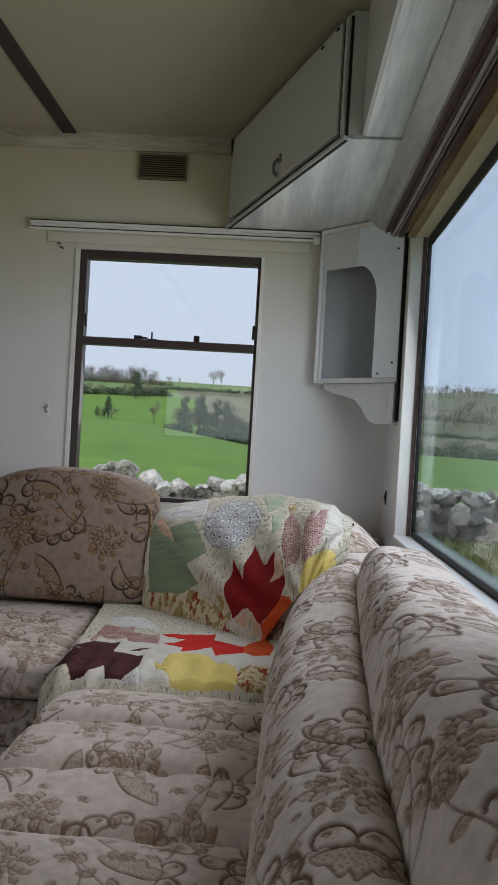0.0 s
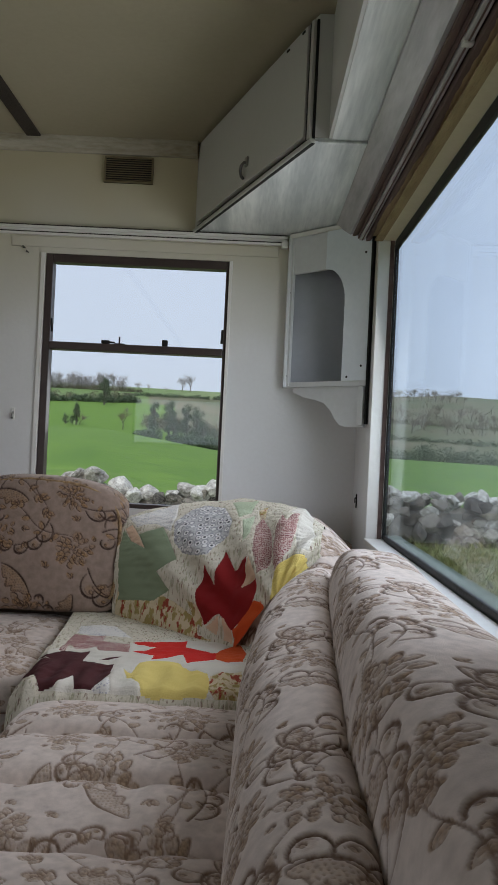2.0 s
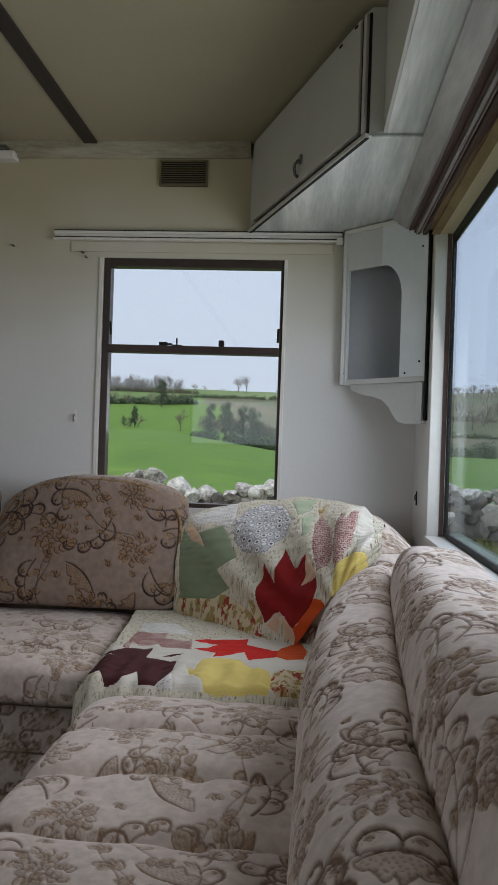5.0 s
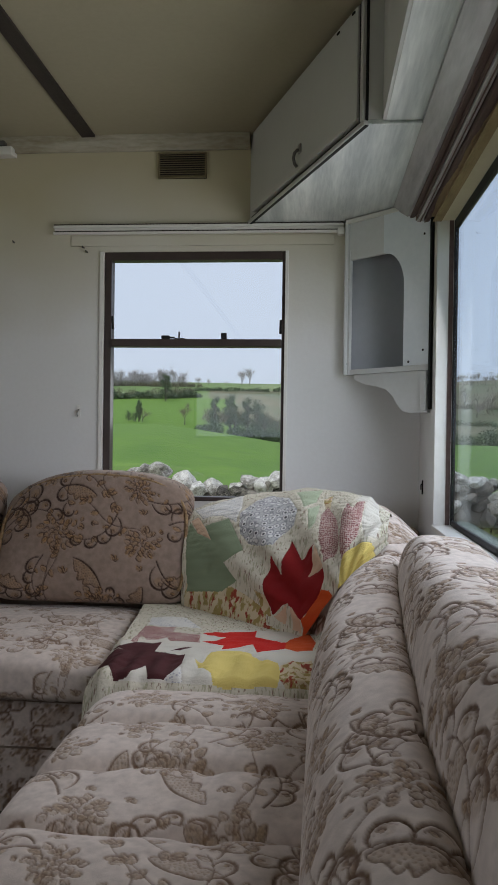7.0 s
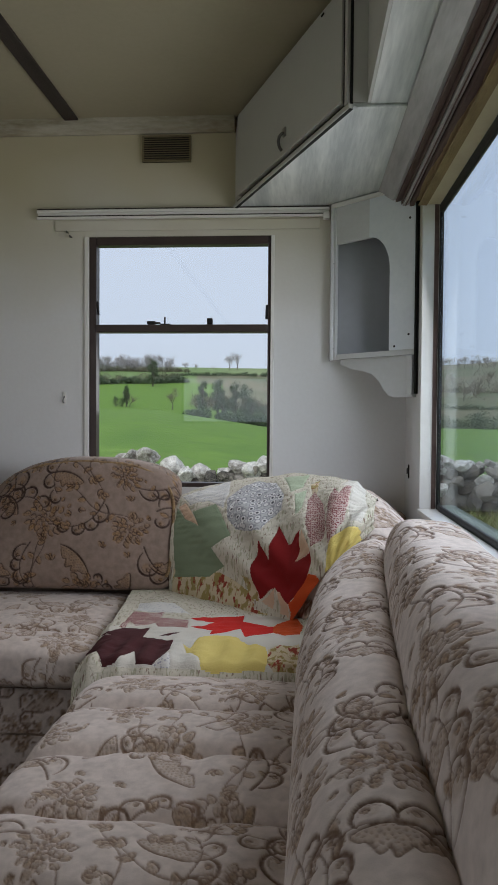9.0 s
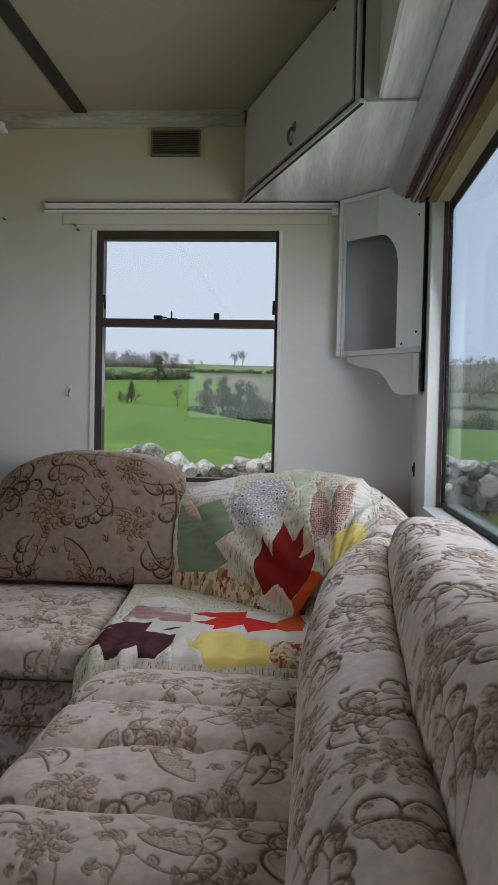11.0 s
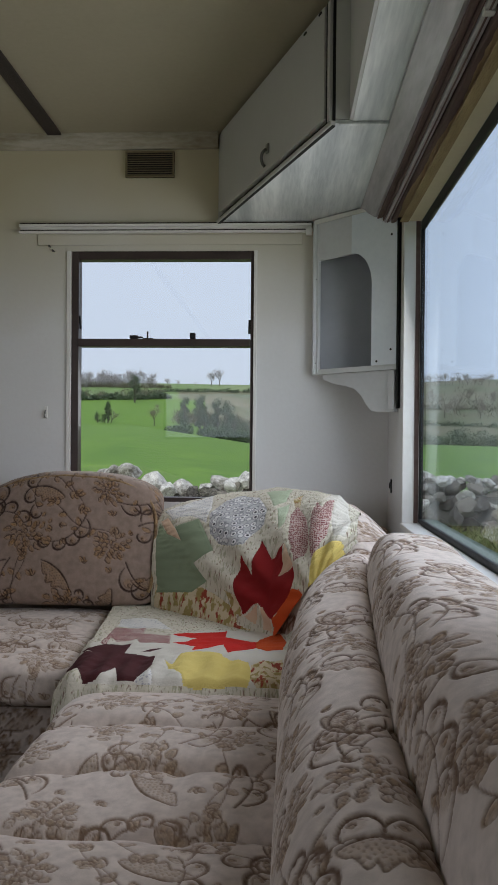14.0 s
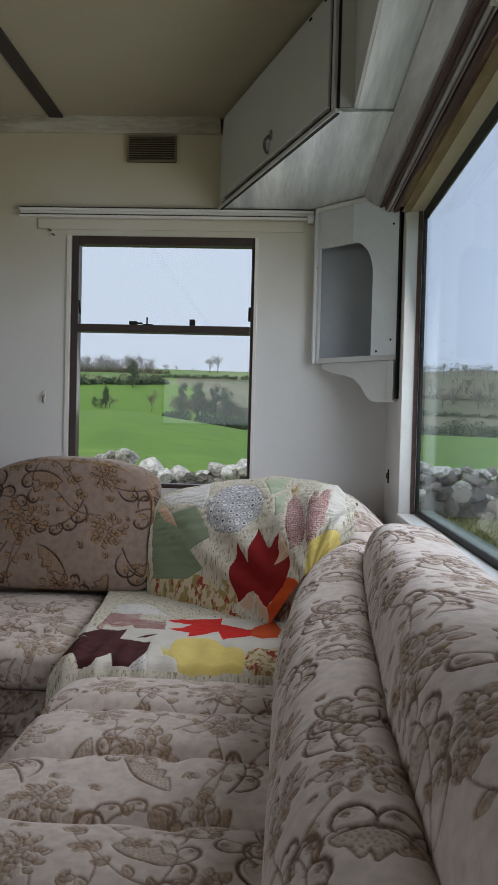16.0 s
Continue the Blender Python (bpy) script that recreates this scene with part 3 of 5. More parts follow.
def draw_tile():
    """Line, fill and height maps of the woven pattern, which repeats at every edge."""
    rng = random.Random(7)
    line, fill = np.zeros((CELLS, CELLS)), np.zeros((CELLS, CELLS))
    k = CELLS / TILE

    def dab(arr, x, y, w, value=1.0):
        n = int(w * k) + 2
        ix, iy = int(round(x * k)), int(round(y * k))
        gx, gy = np.meshgrid(np.arange(ix - n, ix + n + 1), np.arange(iy - n, iy + n + 1), indexing="ij")
        d = np.hypot(gx / k - x, gy / k - y)
        v = value * np.clip((0.92 * w - d) / (0.36 * w) + 0.2, 0, 1)
        sub = np.ix_(np.arange(ix - n, ix + n + 1) % CELLS, np.arange(iy - n, iy + n + 1) % CELLS)
        arr[sub] = np.maximum(arr[sub], v)

    def stroke(pts, widths, arr=line, value=1.0):
        """A ragged woven stroke through points, with a width for each."""
        for i in range(len(pts) - 1):
            (xa, ya), (xb, yb) = pts[i], pts[i + 1]
            steps = max(1, int(math.hypot(xb - xa, yb - ya) / 0.0013))
            for j in range(steps):
                q = j / steps
                w = (widths[i] + (widths[i + 1] - widths[i]) * q) * rng.uniform(0.78, 1.18)
                dab(arr, xa + (xb - xa) * q, ya + (yb - ya) * q, w, value * rng.uniform(0.72, 1.0))

    def taper(n, thin, thick):
        return [thin + (thick - thin) * math.sin(math.pi * (i + 0.5) / n) ** 0.8 for i in range(n)]

    def petal(x, y, a, size, wide, tone):
        """A filled lobe: gold inside, a heavier edge on one side and a thin one on the other."""
        for side, thick in ((1, 0.0019), (-1, 0.0010)):
            pts = []
            for i in range(9):
                q = i / 8
                off = side * wide * size * math.sin(math.pi * q ** 0.75) ** 0.8
                pts.append((x + size * q * math.cos(a) - off * math.sin(a), y + size * q * math.sin(a) + off * math.cos(a)))
            stroke(pts, taper(9, 0.0009, thick), value=1.0 if side > 0 else 0.75)
        for i in range(1, 7):
            q = i / 7
            dab(fill, x + size * q * math.cos(a), y + size * q * math.sin(a), wide * size * (0.55 + 0.5 * math.sin(math.pi * q)), tone * rng.uniform(0.7, 1.0))
        stroke([(x + size * 0.15 * math.cos(a), y + size * 0.15 * math.sin(a)), (x + size * 0.7 * math.cos(a), y + size * 0.7 * math.sin(a))], [0.0012, 0.0009], value=0.5)

    def bloom(x, y, r, a):
        """A flower head of many ruffled petals, wider than high."""
        for ring, count, size in ((0.74, 13, 0.38), (0.48, 10, 0.36), (0.22, 7, 0.32), (0.04, 3, 0.24)):
            for i in range(count):
                th = 6.283 * i / count + ring * 7 + rng.uniform(-0.22, 0.22)
                rr = r * ring * rng.uniform(0.85, 1.12)
                dx, dy = rr * math.cos(th), 0.74 * rr * math.sin(th)
                px, py = x + dx * math.cos(a) - dy * math.sin(a), y + dx * math.sin(a) + dy * math.cos(a)
                petal(px, py, th + a + rng.uniform(-0.55, 0.55), r * size * rng.uniform(0.8, 1.15), rng.uniform(0.30, 0.44), rng.uniform(0.25, 1.0))
        for i in range(3):
            th = rng.random() * 6.283
            petal(x + 1.18 * r * math.cos(th), y + 1.0 * r * math.sin(th), th + rng.uniform(-1, 1), r * 0.22, 0.36, 0.8)

    def scroll(x, y, a, size, turn):
        """A bent stem with hooked, curling leaves along its outer side and small leaves inside."""
        pts, ways = [], []
        for i in range(37):
            th = a + turn * 1.5 * (i / 36) ** 1.4
            x, y = x + size / 36 * math.cos(th), y + size / 36 * math.sin(th)
            pts.append((x, y))
            ways.append(th)
        stroke(pts, [0.0026 - 0.0013 * i / 36 for i in range(37)])
        for n, i in enumerate((2, 11, 21, 32)):
            px, py = pts[i]
            r = size * (0.275 - 0.035 * n)
            th = ways[i] - turn * 1.15
            hook = []
            for j in range(17):
                q = j / 16
                px, py = px + r * 0.175 * (1.15 - 0.5 * q) * math.cos(th + turn * 4.1 * q ** 1.2), py + r * 0.175 * (1.15 - 0.5 * q) * math.sin(th + turn * 4.1 * q ** 1.2)
                hook.append((px, py))
            stroke(hook, taper(17, 0.0012, 0.0038))
            cx, cy = sum(p[0] for p in hook) / 17, sum(p[1] for p in hook) / 17
            inner = [(px + (cx - px) * 0.42, py + (cy - py) * 0.42) for px, py in hook[3:15]]
            stroke(inner, taper(12, 0.0008, 0.0014), value=0.6)
            dab(fill, cx, cy, r * 0.34, 0.35)
            petal(cx, cy, th + turn * 1.4, r * 0.26, 0.35, 0.9)
            if n % 2:
                petal(*pts[i], ways[i] + turn * 0.9, size * 0.13, 0.3, 0.8)

    def leaf(x, y, a, size, fat=0.3):
        petal(x, y, a, size, fat, 0.75)

    def lace(x, y, a, size, bend):
        """A stem with scalloped netting along one side, filled with small dots."""
        pts, th = [], a
        for i in range(25):
            th += bend / 24
            x, y = x + size / 24 * math.cos(th), y + size / 24 * math.sin(th)
            pts.append((x, y, th))
        side = 1 if bend > 0 else -1
        edge = []
        for i, (px, py, t) in enumerate(pts):
            q = i / 24
            off = size * 0.40 * math.sin(math.pi * q) ** 0.6 * (0.66 + 0.34 * abs(math.sin(3.5 * math.pi * q)))
            edge.append((px - side * off * math.sin(t), py + side * off * math.cos(t)))
            n = int(off / 0.0055)
            for j in range(1, n):
                e = j / n
                dx, dy = px + (edge[-1][0] - px) * e, py + (edge[-1][1] - py) * e
                dab(fill, dx, dy, 0.007, 0.42)
                if (i + j) % 2:
                    dab(line, dx, dy, 0.0019, 0.6)
        stroke([p[:2] for p in pts], taper(25, 0.0014, 0.0030))
        stroke(edge, taper(25, 0.0012, 0.0021), value=0.8)

    def stem(x, y, a, length, bend):
        pts, th = [(x, y)], a
        for i in range(50):
            q = i / 50
            th += bend * math.cos(2 * math.pi * q) / 50 * 6.28
            x, y = x + length / 50 * math.cos(th), y + length / 50 * math.sin(th)
            pts.append((x, y))
            if i in (12, 24, 36, 46):
                leaf(x, y, th + (0.9 if i in (24, 46) else -0.9), 0.022, 0.34)
        stroke(pts, taper(51, 0.0010, 0.0019), value=0.85)
        for j in (-0.8, 0.0, 0.8):
            leaf(x, y, th + j, 0.019, 0.36)

    for x, y, r, a in ((0.075, 0.085, 0.058, 0.3), (0.305, 0.11, 0.052, 2.6), (0.185, 0.285, 0.060, 1.2), (0.41, 0.335, 0.055, 0.1), (0.05, 0.37, 0.042, 2.0), (0.285, 0.43, 0.044, 0.8)):
        bloom(x, y, r, a)
    for x, y, a, n, b in ((0.12, 0.155, 0.2, 0.115, 1.0), (0.36, 0.20, 1.0, 0.11, -1.2), (0.07, 0.43, 5.9, 0.11, 1.2), (0.28, 0.32, 5.6, 0.10, -1.0), (0.41, 0.45, 0.4, 0.10, 1.1)):
        lace(x, y, a, n, b)
    for x, y, a, n, t in ((0.345, 0.15, 1.2, 0.18, -1), (0.15, 0.34, 2.5, 0.17, -1), (0.43, 0.375, 1.2, 0.18, 1), (0.31, 0.46, 0.1, 0.14, -1), (0.37, 0.05, 5.6, 0.17, 1), (0.04, 0.145, 2.2, 0.13, -1), (0.235, 0.03, 1.9, 0.14, 1), (0.22, 0.36, 5.4, 0.12, -1)):
        scroll(x, y, a, n, t)
    for x, y, a, n, b in ((0.08, 0.14, 1.6, 0.20, 0.45), (0.31, 0.08, 3.6, 0.19, -0.4), (0.19, 0.33, 1.3, 0.17, 0.5), (0.44, 0.31, 5.2, 0.20, 0.4), (0.26, 0.40, 4.2, 0.16, 0.4), (0.06, 0.39, 0.4, 0.16, -0.5)):
        stem(x, y, a, n, b)
    # small sprigs between the large motifs
    for i in range(48):
        x, y, a = rng.random() * TILE, rng.random() * TILE, rng.random() * 6.28
        if sum(line[int((x + dx) * k) % CELLS, int((y + dy) * k) % CELLS] for dx in (-0.014, 0, 0.014) for dy in (-0.014, 0, 0.014)) > 0.6:
            continue
        for j in (-0.8, 0.0, 0.8)[:2 + i % 2]:
            leaf(x, y, a + j, rng.uniform(0.014, 0.022), 0.3)
    # the plain pile stands proud and rounds off towards the woven parts
    cover = np.maximum(line, 0.65 * fill)
    for n in (1, 2):
        for axis in (0, 1):
            cover = sum(np.roll(cover, d, axis) for d in range(-n, n + 1)) / (2 * n + 1)
    return line, fill, 0.10 * fill - 0.9 * line - 0.7 * cover


TILE_LINE, TILE_FILL, TILE_HIGH = draw_tile()


def sample(tile, u, v):
    a, b = (u / TILE * CELLS) % CELLS, (v / TILE * CELLS) % CELLS
    i, j = np.floor(a).astype(int), np.floor(b).astype(int)
    fa, fb = a - i, b - j
    i, j = i % CELLS, j % CELLS
    i1, j1 = (i + 1) % CELLS, (j + 1) % CELLS
    return (tile[i, j] * (1 - fa) + tile[i1, j] * fa) * (1 - fb) + (tile[i, j1] * (1 - fa) + tile[i1, j1] * fa) * fb


def upholstery(name, light, deep, gold=(0.38, 0.24, 0.13), ink=(0.14, 0.078, 0.046)):
    m = bpy.data.materials.new(name)
    m.use_nodes = True
    n, l = m.node_tree.nodes, m.node_tree.links
    b = n["Principled BSDF"]
    b.inputs["Roughness"].default_value = 0.92
    b.inputs["Specular IOR Level"].default_value = 0.2
    b.inputs["Sheen Weight"].default_value = 0.15
    tc = n.new("ShaderNodeTexCoord")

    def tex(scale, detail=4):
        t = n.new("ShaderNodeTexNoise")
        t.inputs["Scale"].default_value, t.inputs["Detail"].default_value = scale, detail
        l.new(tc.outputs["Object"], t.inputs["Vector"])
        return t.outputs["Fac"]

    def mixed(fac, c1, c2):
        x = n.new("ShaderNodeMixRGB")
        for s, v in ((fac, x.inputs["Fac"]), (c1, x.inputs["Color1"]), (c2, x.inputs["Color2"])):
            if isinstance(s, tuple):
                v.default_value = (*s, 1)
            else:
                l.new(s, v)
        return x.outputs[0]

    def attr(name):
        a = n.new("ShaderNodeAttribute")
        a.attribute_name = name
        return a.outputs["Fac"]

    def times(a, k, off=0.0):
        t = n.new("ShaderNodeMath")
        t.operation, t.use_clamp = "MULTIPLY_ADD", True
        l.new(a, t.inputs[0])
        if isinstance(k, float):
            t.inputs[1].default_value = k
        else:
            l.new(k, t.inputs[1])
        t.inputs[2].default_value = off
        return t.outputs[0]

    ground = mixed(times(tex(7.0), 1.2, -0.25), light, deep)
    ground = mixed(times(tex(55.0), 1.7, -0.6), ground, tuple(c * 0.72 for c in deep))
    speck = times(tex(170.0, 2), 3.0, -1.1)
    tan = mixed(speck, gold, tuple(0.5 * v for v in gold))
    c = mixed(times(attr("fill"), times(tex(60.0), 2.3, -0.2)), ground, tan)
    c = mixed(times(attr("line"), times(tex(38.0), 2.0, 0.15)), c, ink)
    l.new(c, b.inputs["Base Color"])
    bp = n.new("ShaderNodeBump")
    bp.inputs["Strength"].default_value, bp.inputs["Distance"].default_value = 0.24, 0.002
    l.new(tex(700.0, 2), bp.inputs["Height"])
    l.new(bp.outputs[0], b.inputs["Normal"])
    return m


UPHOLSTERY = upholstery("faded_floral_tapestry", (0.68, 0.585, 0.52), (0.55, 0.46, 0.405))
# darker copy of the tapestry: shade of the backlit cushions put into its colour
SHADED_CLOTH = upholstery("shaded_floral_tapestry", (0.30, 0.222, 0.178), (0.235, 0.168, 0.13), (0.36, 0.205, 0.085), (0.030, 0.013, 0.008))
CORD = material("gold_cord", (0.36, 0.24, 0.12), 0.9, alt=(0.17, 0.10, 0.05), scale=60, fine=200, bump=0.5, spread=0.3)
WORN_CLOTH = upholstery("worn_floral_tapestry", (0.68, 0.585, 0.52), (0.55, 0.46, 0.405), (0.45, 0.315, 0.20), (0.20, 0.125, 0.082))
SKIRT = material("plain_tapestry", (0.42, 0.34, 0.28), 0.95, alt=(0.26, 0.18, 0.13), scale=9, fine=150, bump=0.4, spread=0.4, spec=0.2)


def grid_object(name, P, mat, parent=None, wrap=False, uv=None, relief=0.0021):
    """A fine grid of points P (rows, columns, 3) as a mesh; uv in metres places the woven pattern, which also gives relief."""
    nu, nv = P.shape[:2]
    du = np.gradient(P, axis=0)
    dv = np.gradient(P, axis=1)
    if wrap:
        du = (np.roll(P, -1, 0) - np.roll(P, 1, 0)) / 2
    N = np.cross(du, dv)
    N /= np.linalg.norm(N, axis=2, keepdims=True) + 1e-12
    centre = P.reshape(-1, 3).mean(0)
    if (N * (P - centre)).sum() < 0:
        N = -N
    if uv is not None:
        line, fill = sample(TILE_LINE, *uv), sample(TILE_FILL, *uv)
        P = P + N * (relief * sample(TILE_HIGH, *uv))[..., None]
    idx = np.arange(nu * nv).reshape(nu, nv)
    a = idx if wrap else idx[:-1]
    b = np.roll(idx, -1, 0) if wrap else idx[1:]
    quads = np.stack([a[:, :-1], b[:, :-1], b[:, 1:], a[:, 1:]], -1).reshape(-1, 4)
    me = bpy.data.meshes.new(name)
    me.from_pydata(P.reshape(-1, 3).tolist(), [], quads.tolist())
    if uv is not None:
        for key, val in (("line", line), ("fill", fill)):
            me.attributes.new(key, "FLOAT", "POINT").data.foreach_set("value", val.ravel().astype(np.float32))
    me.polygons.foreach_set("use_smooth", [True] * len(me.polygons))
    me.materials.append(mat)
    ob = new(name, me)
    if parent:
        ob.parent = parent
    return ob


def blob_noise(x, y, scale, seed):
    """Smooth lumps, from a few crossing waves."""
    r = random.Random(seed)
    out = 0
    for i in range(6):
        a, k, p = r.random() * 6.28, scale * r.uniform(0.6, 1.8), r.random() * 6.28
        out = out + np.sin((x * math.cos(a) + y * math.sin(a)) * k + p) / 6
    return out


def pillow(half, length, thick, res=0.005, n_sec=3.6, n_end=7.0, stretch=1.0, coarse=0.0, hidden=9.0):
    """A closed stuffed form. Section in (a, c), half wide and thick; along b. The underside, the part before b = coarse and the flank past a = hidden are coarser. Returns a, b, c grids and the way round the section."""
    q = np.linspace(-np.pi, np.pi, 6000)
    sa = np.sign(np.cos(q)) * np.abs(np.cos(q)) ** (2 / n_sec) * half
    sc = np.sign(np.sin(q)) * np.abs(np.sin(q)) ** (2 / n_sec) * thick / 2
    s = np.concatenate([[0], np.cumsum(np.hypot(np.diff(sa), np.diff(sc)))])
    gap = np.where((sc > -0.62 * thick / 2) & (sa < hidden), res * stretch, res * stretch * 5)
    steps = np.concatenate([[0], np.cumsum(np.diff(s) / gap[1:])])
    nu = int(steps[-1])
    want = np.interp(np.linspace(0, steps[-1], nu, endpoint=False), steps, s)
    a, c = np.interp(want, s, sa), np.interp(want, s, sc)
    tail = np.arange(-length / 2, -length / 2 + coarse, 0.03)
    b = np.concatenate([tail, np.linspace(-length / 2 + coarse, length / 2, int((length - coarse) / res))]) / (length / 2)
    k = (1 - np.abs(b) ** n_end) ** (1 / 2.2)
    A = a[:, None] * (1 - 0.25 * (1 - k))[None, :]
    C = c[:, None] * k[None, :]
    B = np.repeat(b[None, :] * length / 2, nu, 0)
    U = np.repeat(want[:, None], len(b), 1)
    return A, B, C, U


def girth(X, Y, Z):
    """The true way round the section at each point of a closed form."""
    P = np.stack([X, Y, Z], -1)
    mid = P.shape[1] * 2 // 3
    d = np.linalg.norm(np.diff(P[:, mid], axis=0), axis=1)
    return np.repeat(np.concatenate([[0], np.cumsum(d)])[:, None], P.shape[1], 1)


# ---- corner sofa ----
def seat_run_side():
    y0, y1 = -0.75, 1.66
    A, B, C, U = pillow(0.285, y1 - y0, 0.145, 0.0021, 4.5, 26.0, coarse=1.4)
    X, Y, Z = A - 0.178, B + (y0 + y1) / 2, C + 0.353
    top = np.clip((Z - 0.35) / 0.06, 0, 1)
    lumps = 0.010 * blob_noise(X, Y, 11, 3) + 0.004 * blob_noise(X, Y, 28, 4)
    for g, d in ((1.42, 0.016), (1.215, 0.018), (1.02, 0.019), (0.83, 0.018), (0.63, 0.016), (0.42, 0.016)):
        bend = g + 0.012 * np.sin(X * 14 + g * 9)
        lumps = lumps - d * np.exp(-((Y - bend) / 0.016) ** 2) + 0.35 * d * np.exp(-((np.abs(Y - bend) - 0.06) / 0.05) ** 2)
    # pulled stitches where the channels are caught down
    for gx in (-0.145, -0.32):
        for gy in (1.42, 1.215, 1.02, 0.83):
            lumps = lumps - 0.010 * np.exp(-(((X - gx - 0.02 * math.sin(gy * 30)) / 0.030) ** 2 + ((Y - gy) / 0.03) ** 2))
    lumps = lumps - 0.004 * np.exp(-((X + 0.145 - 0.02 * np.sin(Y * 15)) / 0.018) ** 2)
    Z = Z + top * lumps
    ob = grid_object("seat_cushion", np.stack([X, Y, Z], -1), WORN_CLOTH, wrap=True, uv=(U + 0.1, Y))
    return tagged(ob, "beige floral tapestry seat cushion with stitched cross channels", "seat cushion", "sofa seat cushions")


def seat_run_end():
    x0, x1 = -1.95, -0.50
    A, B, C, U = pillow(0.315, x1 - x0, 0.135, 0.0031, 4.5, 30.0, coarse=0.6)
    X, Y, Z = B + (x0 + x1) / 2, A + 2.095, C + 0.355
    top = np.clip((Z - 0.35) / 0.06, 0, 1)
    lumps = 0.009 * blob_noise(X, Y, 12, 8)
    for g in (1.93, 2.12):
        lumps = lumps - 0.010 * np.exp(-((Y - g - 0.01 * np.sin(X * 12)) / 0.016) ** 2)
    Z = Z + top * lumps
    ob = grid_object("seat_cushion", np.stack([X, Y, Z], -1), WORN_CLOTH, wrap=True, uv=(X + 0.2, U + 0.17))
    return tagged(ob, "beige floral tapestry seat cushion under the end window", "seat cushion", "sofa seat cushions")


seat_run_side()
seat_run_end()


def bolster():
    y0, y1 = -0.75, 1.91
    A, B, C, U = pillow(0.085, y1 - y0, 0.30, 0.0020, 2.6, 24.0, coarse=1.2, hidden=0.078)
    A = A / 0.17
    Y = B + (y0 + y1) / 2
    left = np.interp(Y, (0.4, 1.3, 1.58, 1.8, 1.93), (-0.016, -0.006, 0.022, 0.082, 0.125))
    right = np.interp(Y, (0.5, 0.8, 1.1, 1.6, 1.9), (0.138, 0.147, 0.166, 0.209, 0.230))
    X = (left + right) / 2 + A * (right - left)
    Z = 0.515 + C + 0.05 * A + 0.012 * blob_noise(X, Y, 13, 5) * np.clip((C + 0.05) / 0.1, 0, 1) + 0.03 * np.clip((Y - 1.2) / 0.6, 0, 1)
    ob = grid_object("back_cushion", np.stack([X, Y, Z], -1), UPHOLSTERY, wrap=True, uv=(girth(X, Y, Z) * 1.0 + 0.3, Y * 1.05 + 0.11))
    return tagged(ob, "long beige floral bolster cushion against the sofa back", "back cushion", "sofa back cushions")


bolster()


def end_back_cushion(cx, width, seed, label):
    # front outline: a low dome with rounded shoulders
    A, B, C, U = pillow(0.5, width, 0.15, 0.0028, 4.2, 13.0, 1.0 / 0.43)
    X = cx + B
    t = B / (width / 2)
    crown = 0.846 - 0.060 * np.clip(t, 0, 1) ** 2.6 - 0.105 * np.clip(-t, 0, 1) ** 2.4
    low = 0.435
    h = A + 0.5
    Z = low + h * (crown - low)
    Y = 2.405 - C * (1 + 0.25 * np.cos(np.pi * t / 2)) + 0.12 * (h - 0.5) + 0.006 * blob_noise(X, Z, 12, seed)
    ob = grid_object("back_cushion", np.stack([X, Y, Z], -1), SHADED_CLOTH, wrap=True, uv=(X * 0.85 + 0.16 * seed + 0.13, girth(X, Y, Z) * 0.85 + 0.34))
    # piped seam round the front
    seam = []
    for k in range(41):
        q = math.pi * (1.15 - 1.3 * k / 40)
        t1 = math.copysign(abs(math.cos(q)) ** 0.38, math.cos(q))
        h1 = 0.5 + 0.48 * math.copysign(abs(math.sin(q)) ** 0.38, math.sin(q))
        top1 = 0.846 - (0.060 * t1 ** 2.6 if t1 > 0 else 0.105 * (-t1) ** 2.4)
        seam.append((cx + t1 * (width / 2 - 0.012), 2.405 - 0.062 + 0.12 * (h1 - 0.5), 0.435 + h1 * (top1 - 0.435) - 0.004))
    part("piping", tube(seam, 0.0055, sides=6), CORD, ob, "corded seam", True)
    return tagged(ob, label, "back cushion", "sofa back cushions")


end_back_cushion(-0.706, 0.630, 1, "floral back cushion leaning below the end window, its backlit shade in the cloth colour")
end_back_cushion(-1.335, 0.60, 2, "floral back cushion beside its neighbour on the sofa, its backlit shade in the cloth colour")


def corner_sofa():
    b = thing("corner_sofa", "L-shaped corner sofa covered in beige floral tapestry", "sofa")
    part("side_plinth", box(-0.43, 0.36, -0.75, 2.69, 0.0, 0.285, 0.01), SKIRT, b)
    part("end_plinth", box(-1.95, -0.43, 1.86, 2.69, 0.0, 0.285, 0.01), SKIRT, b)
    part("end_backboard", box(-1.95, 0.36, 2.53, 2.69, 0.285, 0.66, 0.03), SKIRT, b)
    part("corner_seat", box(-0.50, 0.25, 1.66, 2.53, 0.285, 0.405, 0.03), SKIRT, b)
    return b


sofa = corner_sofa()


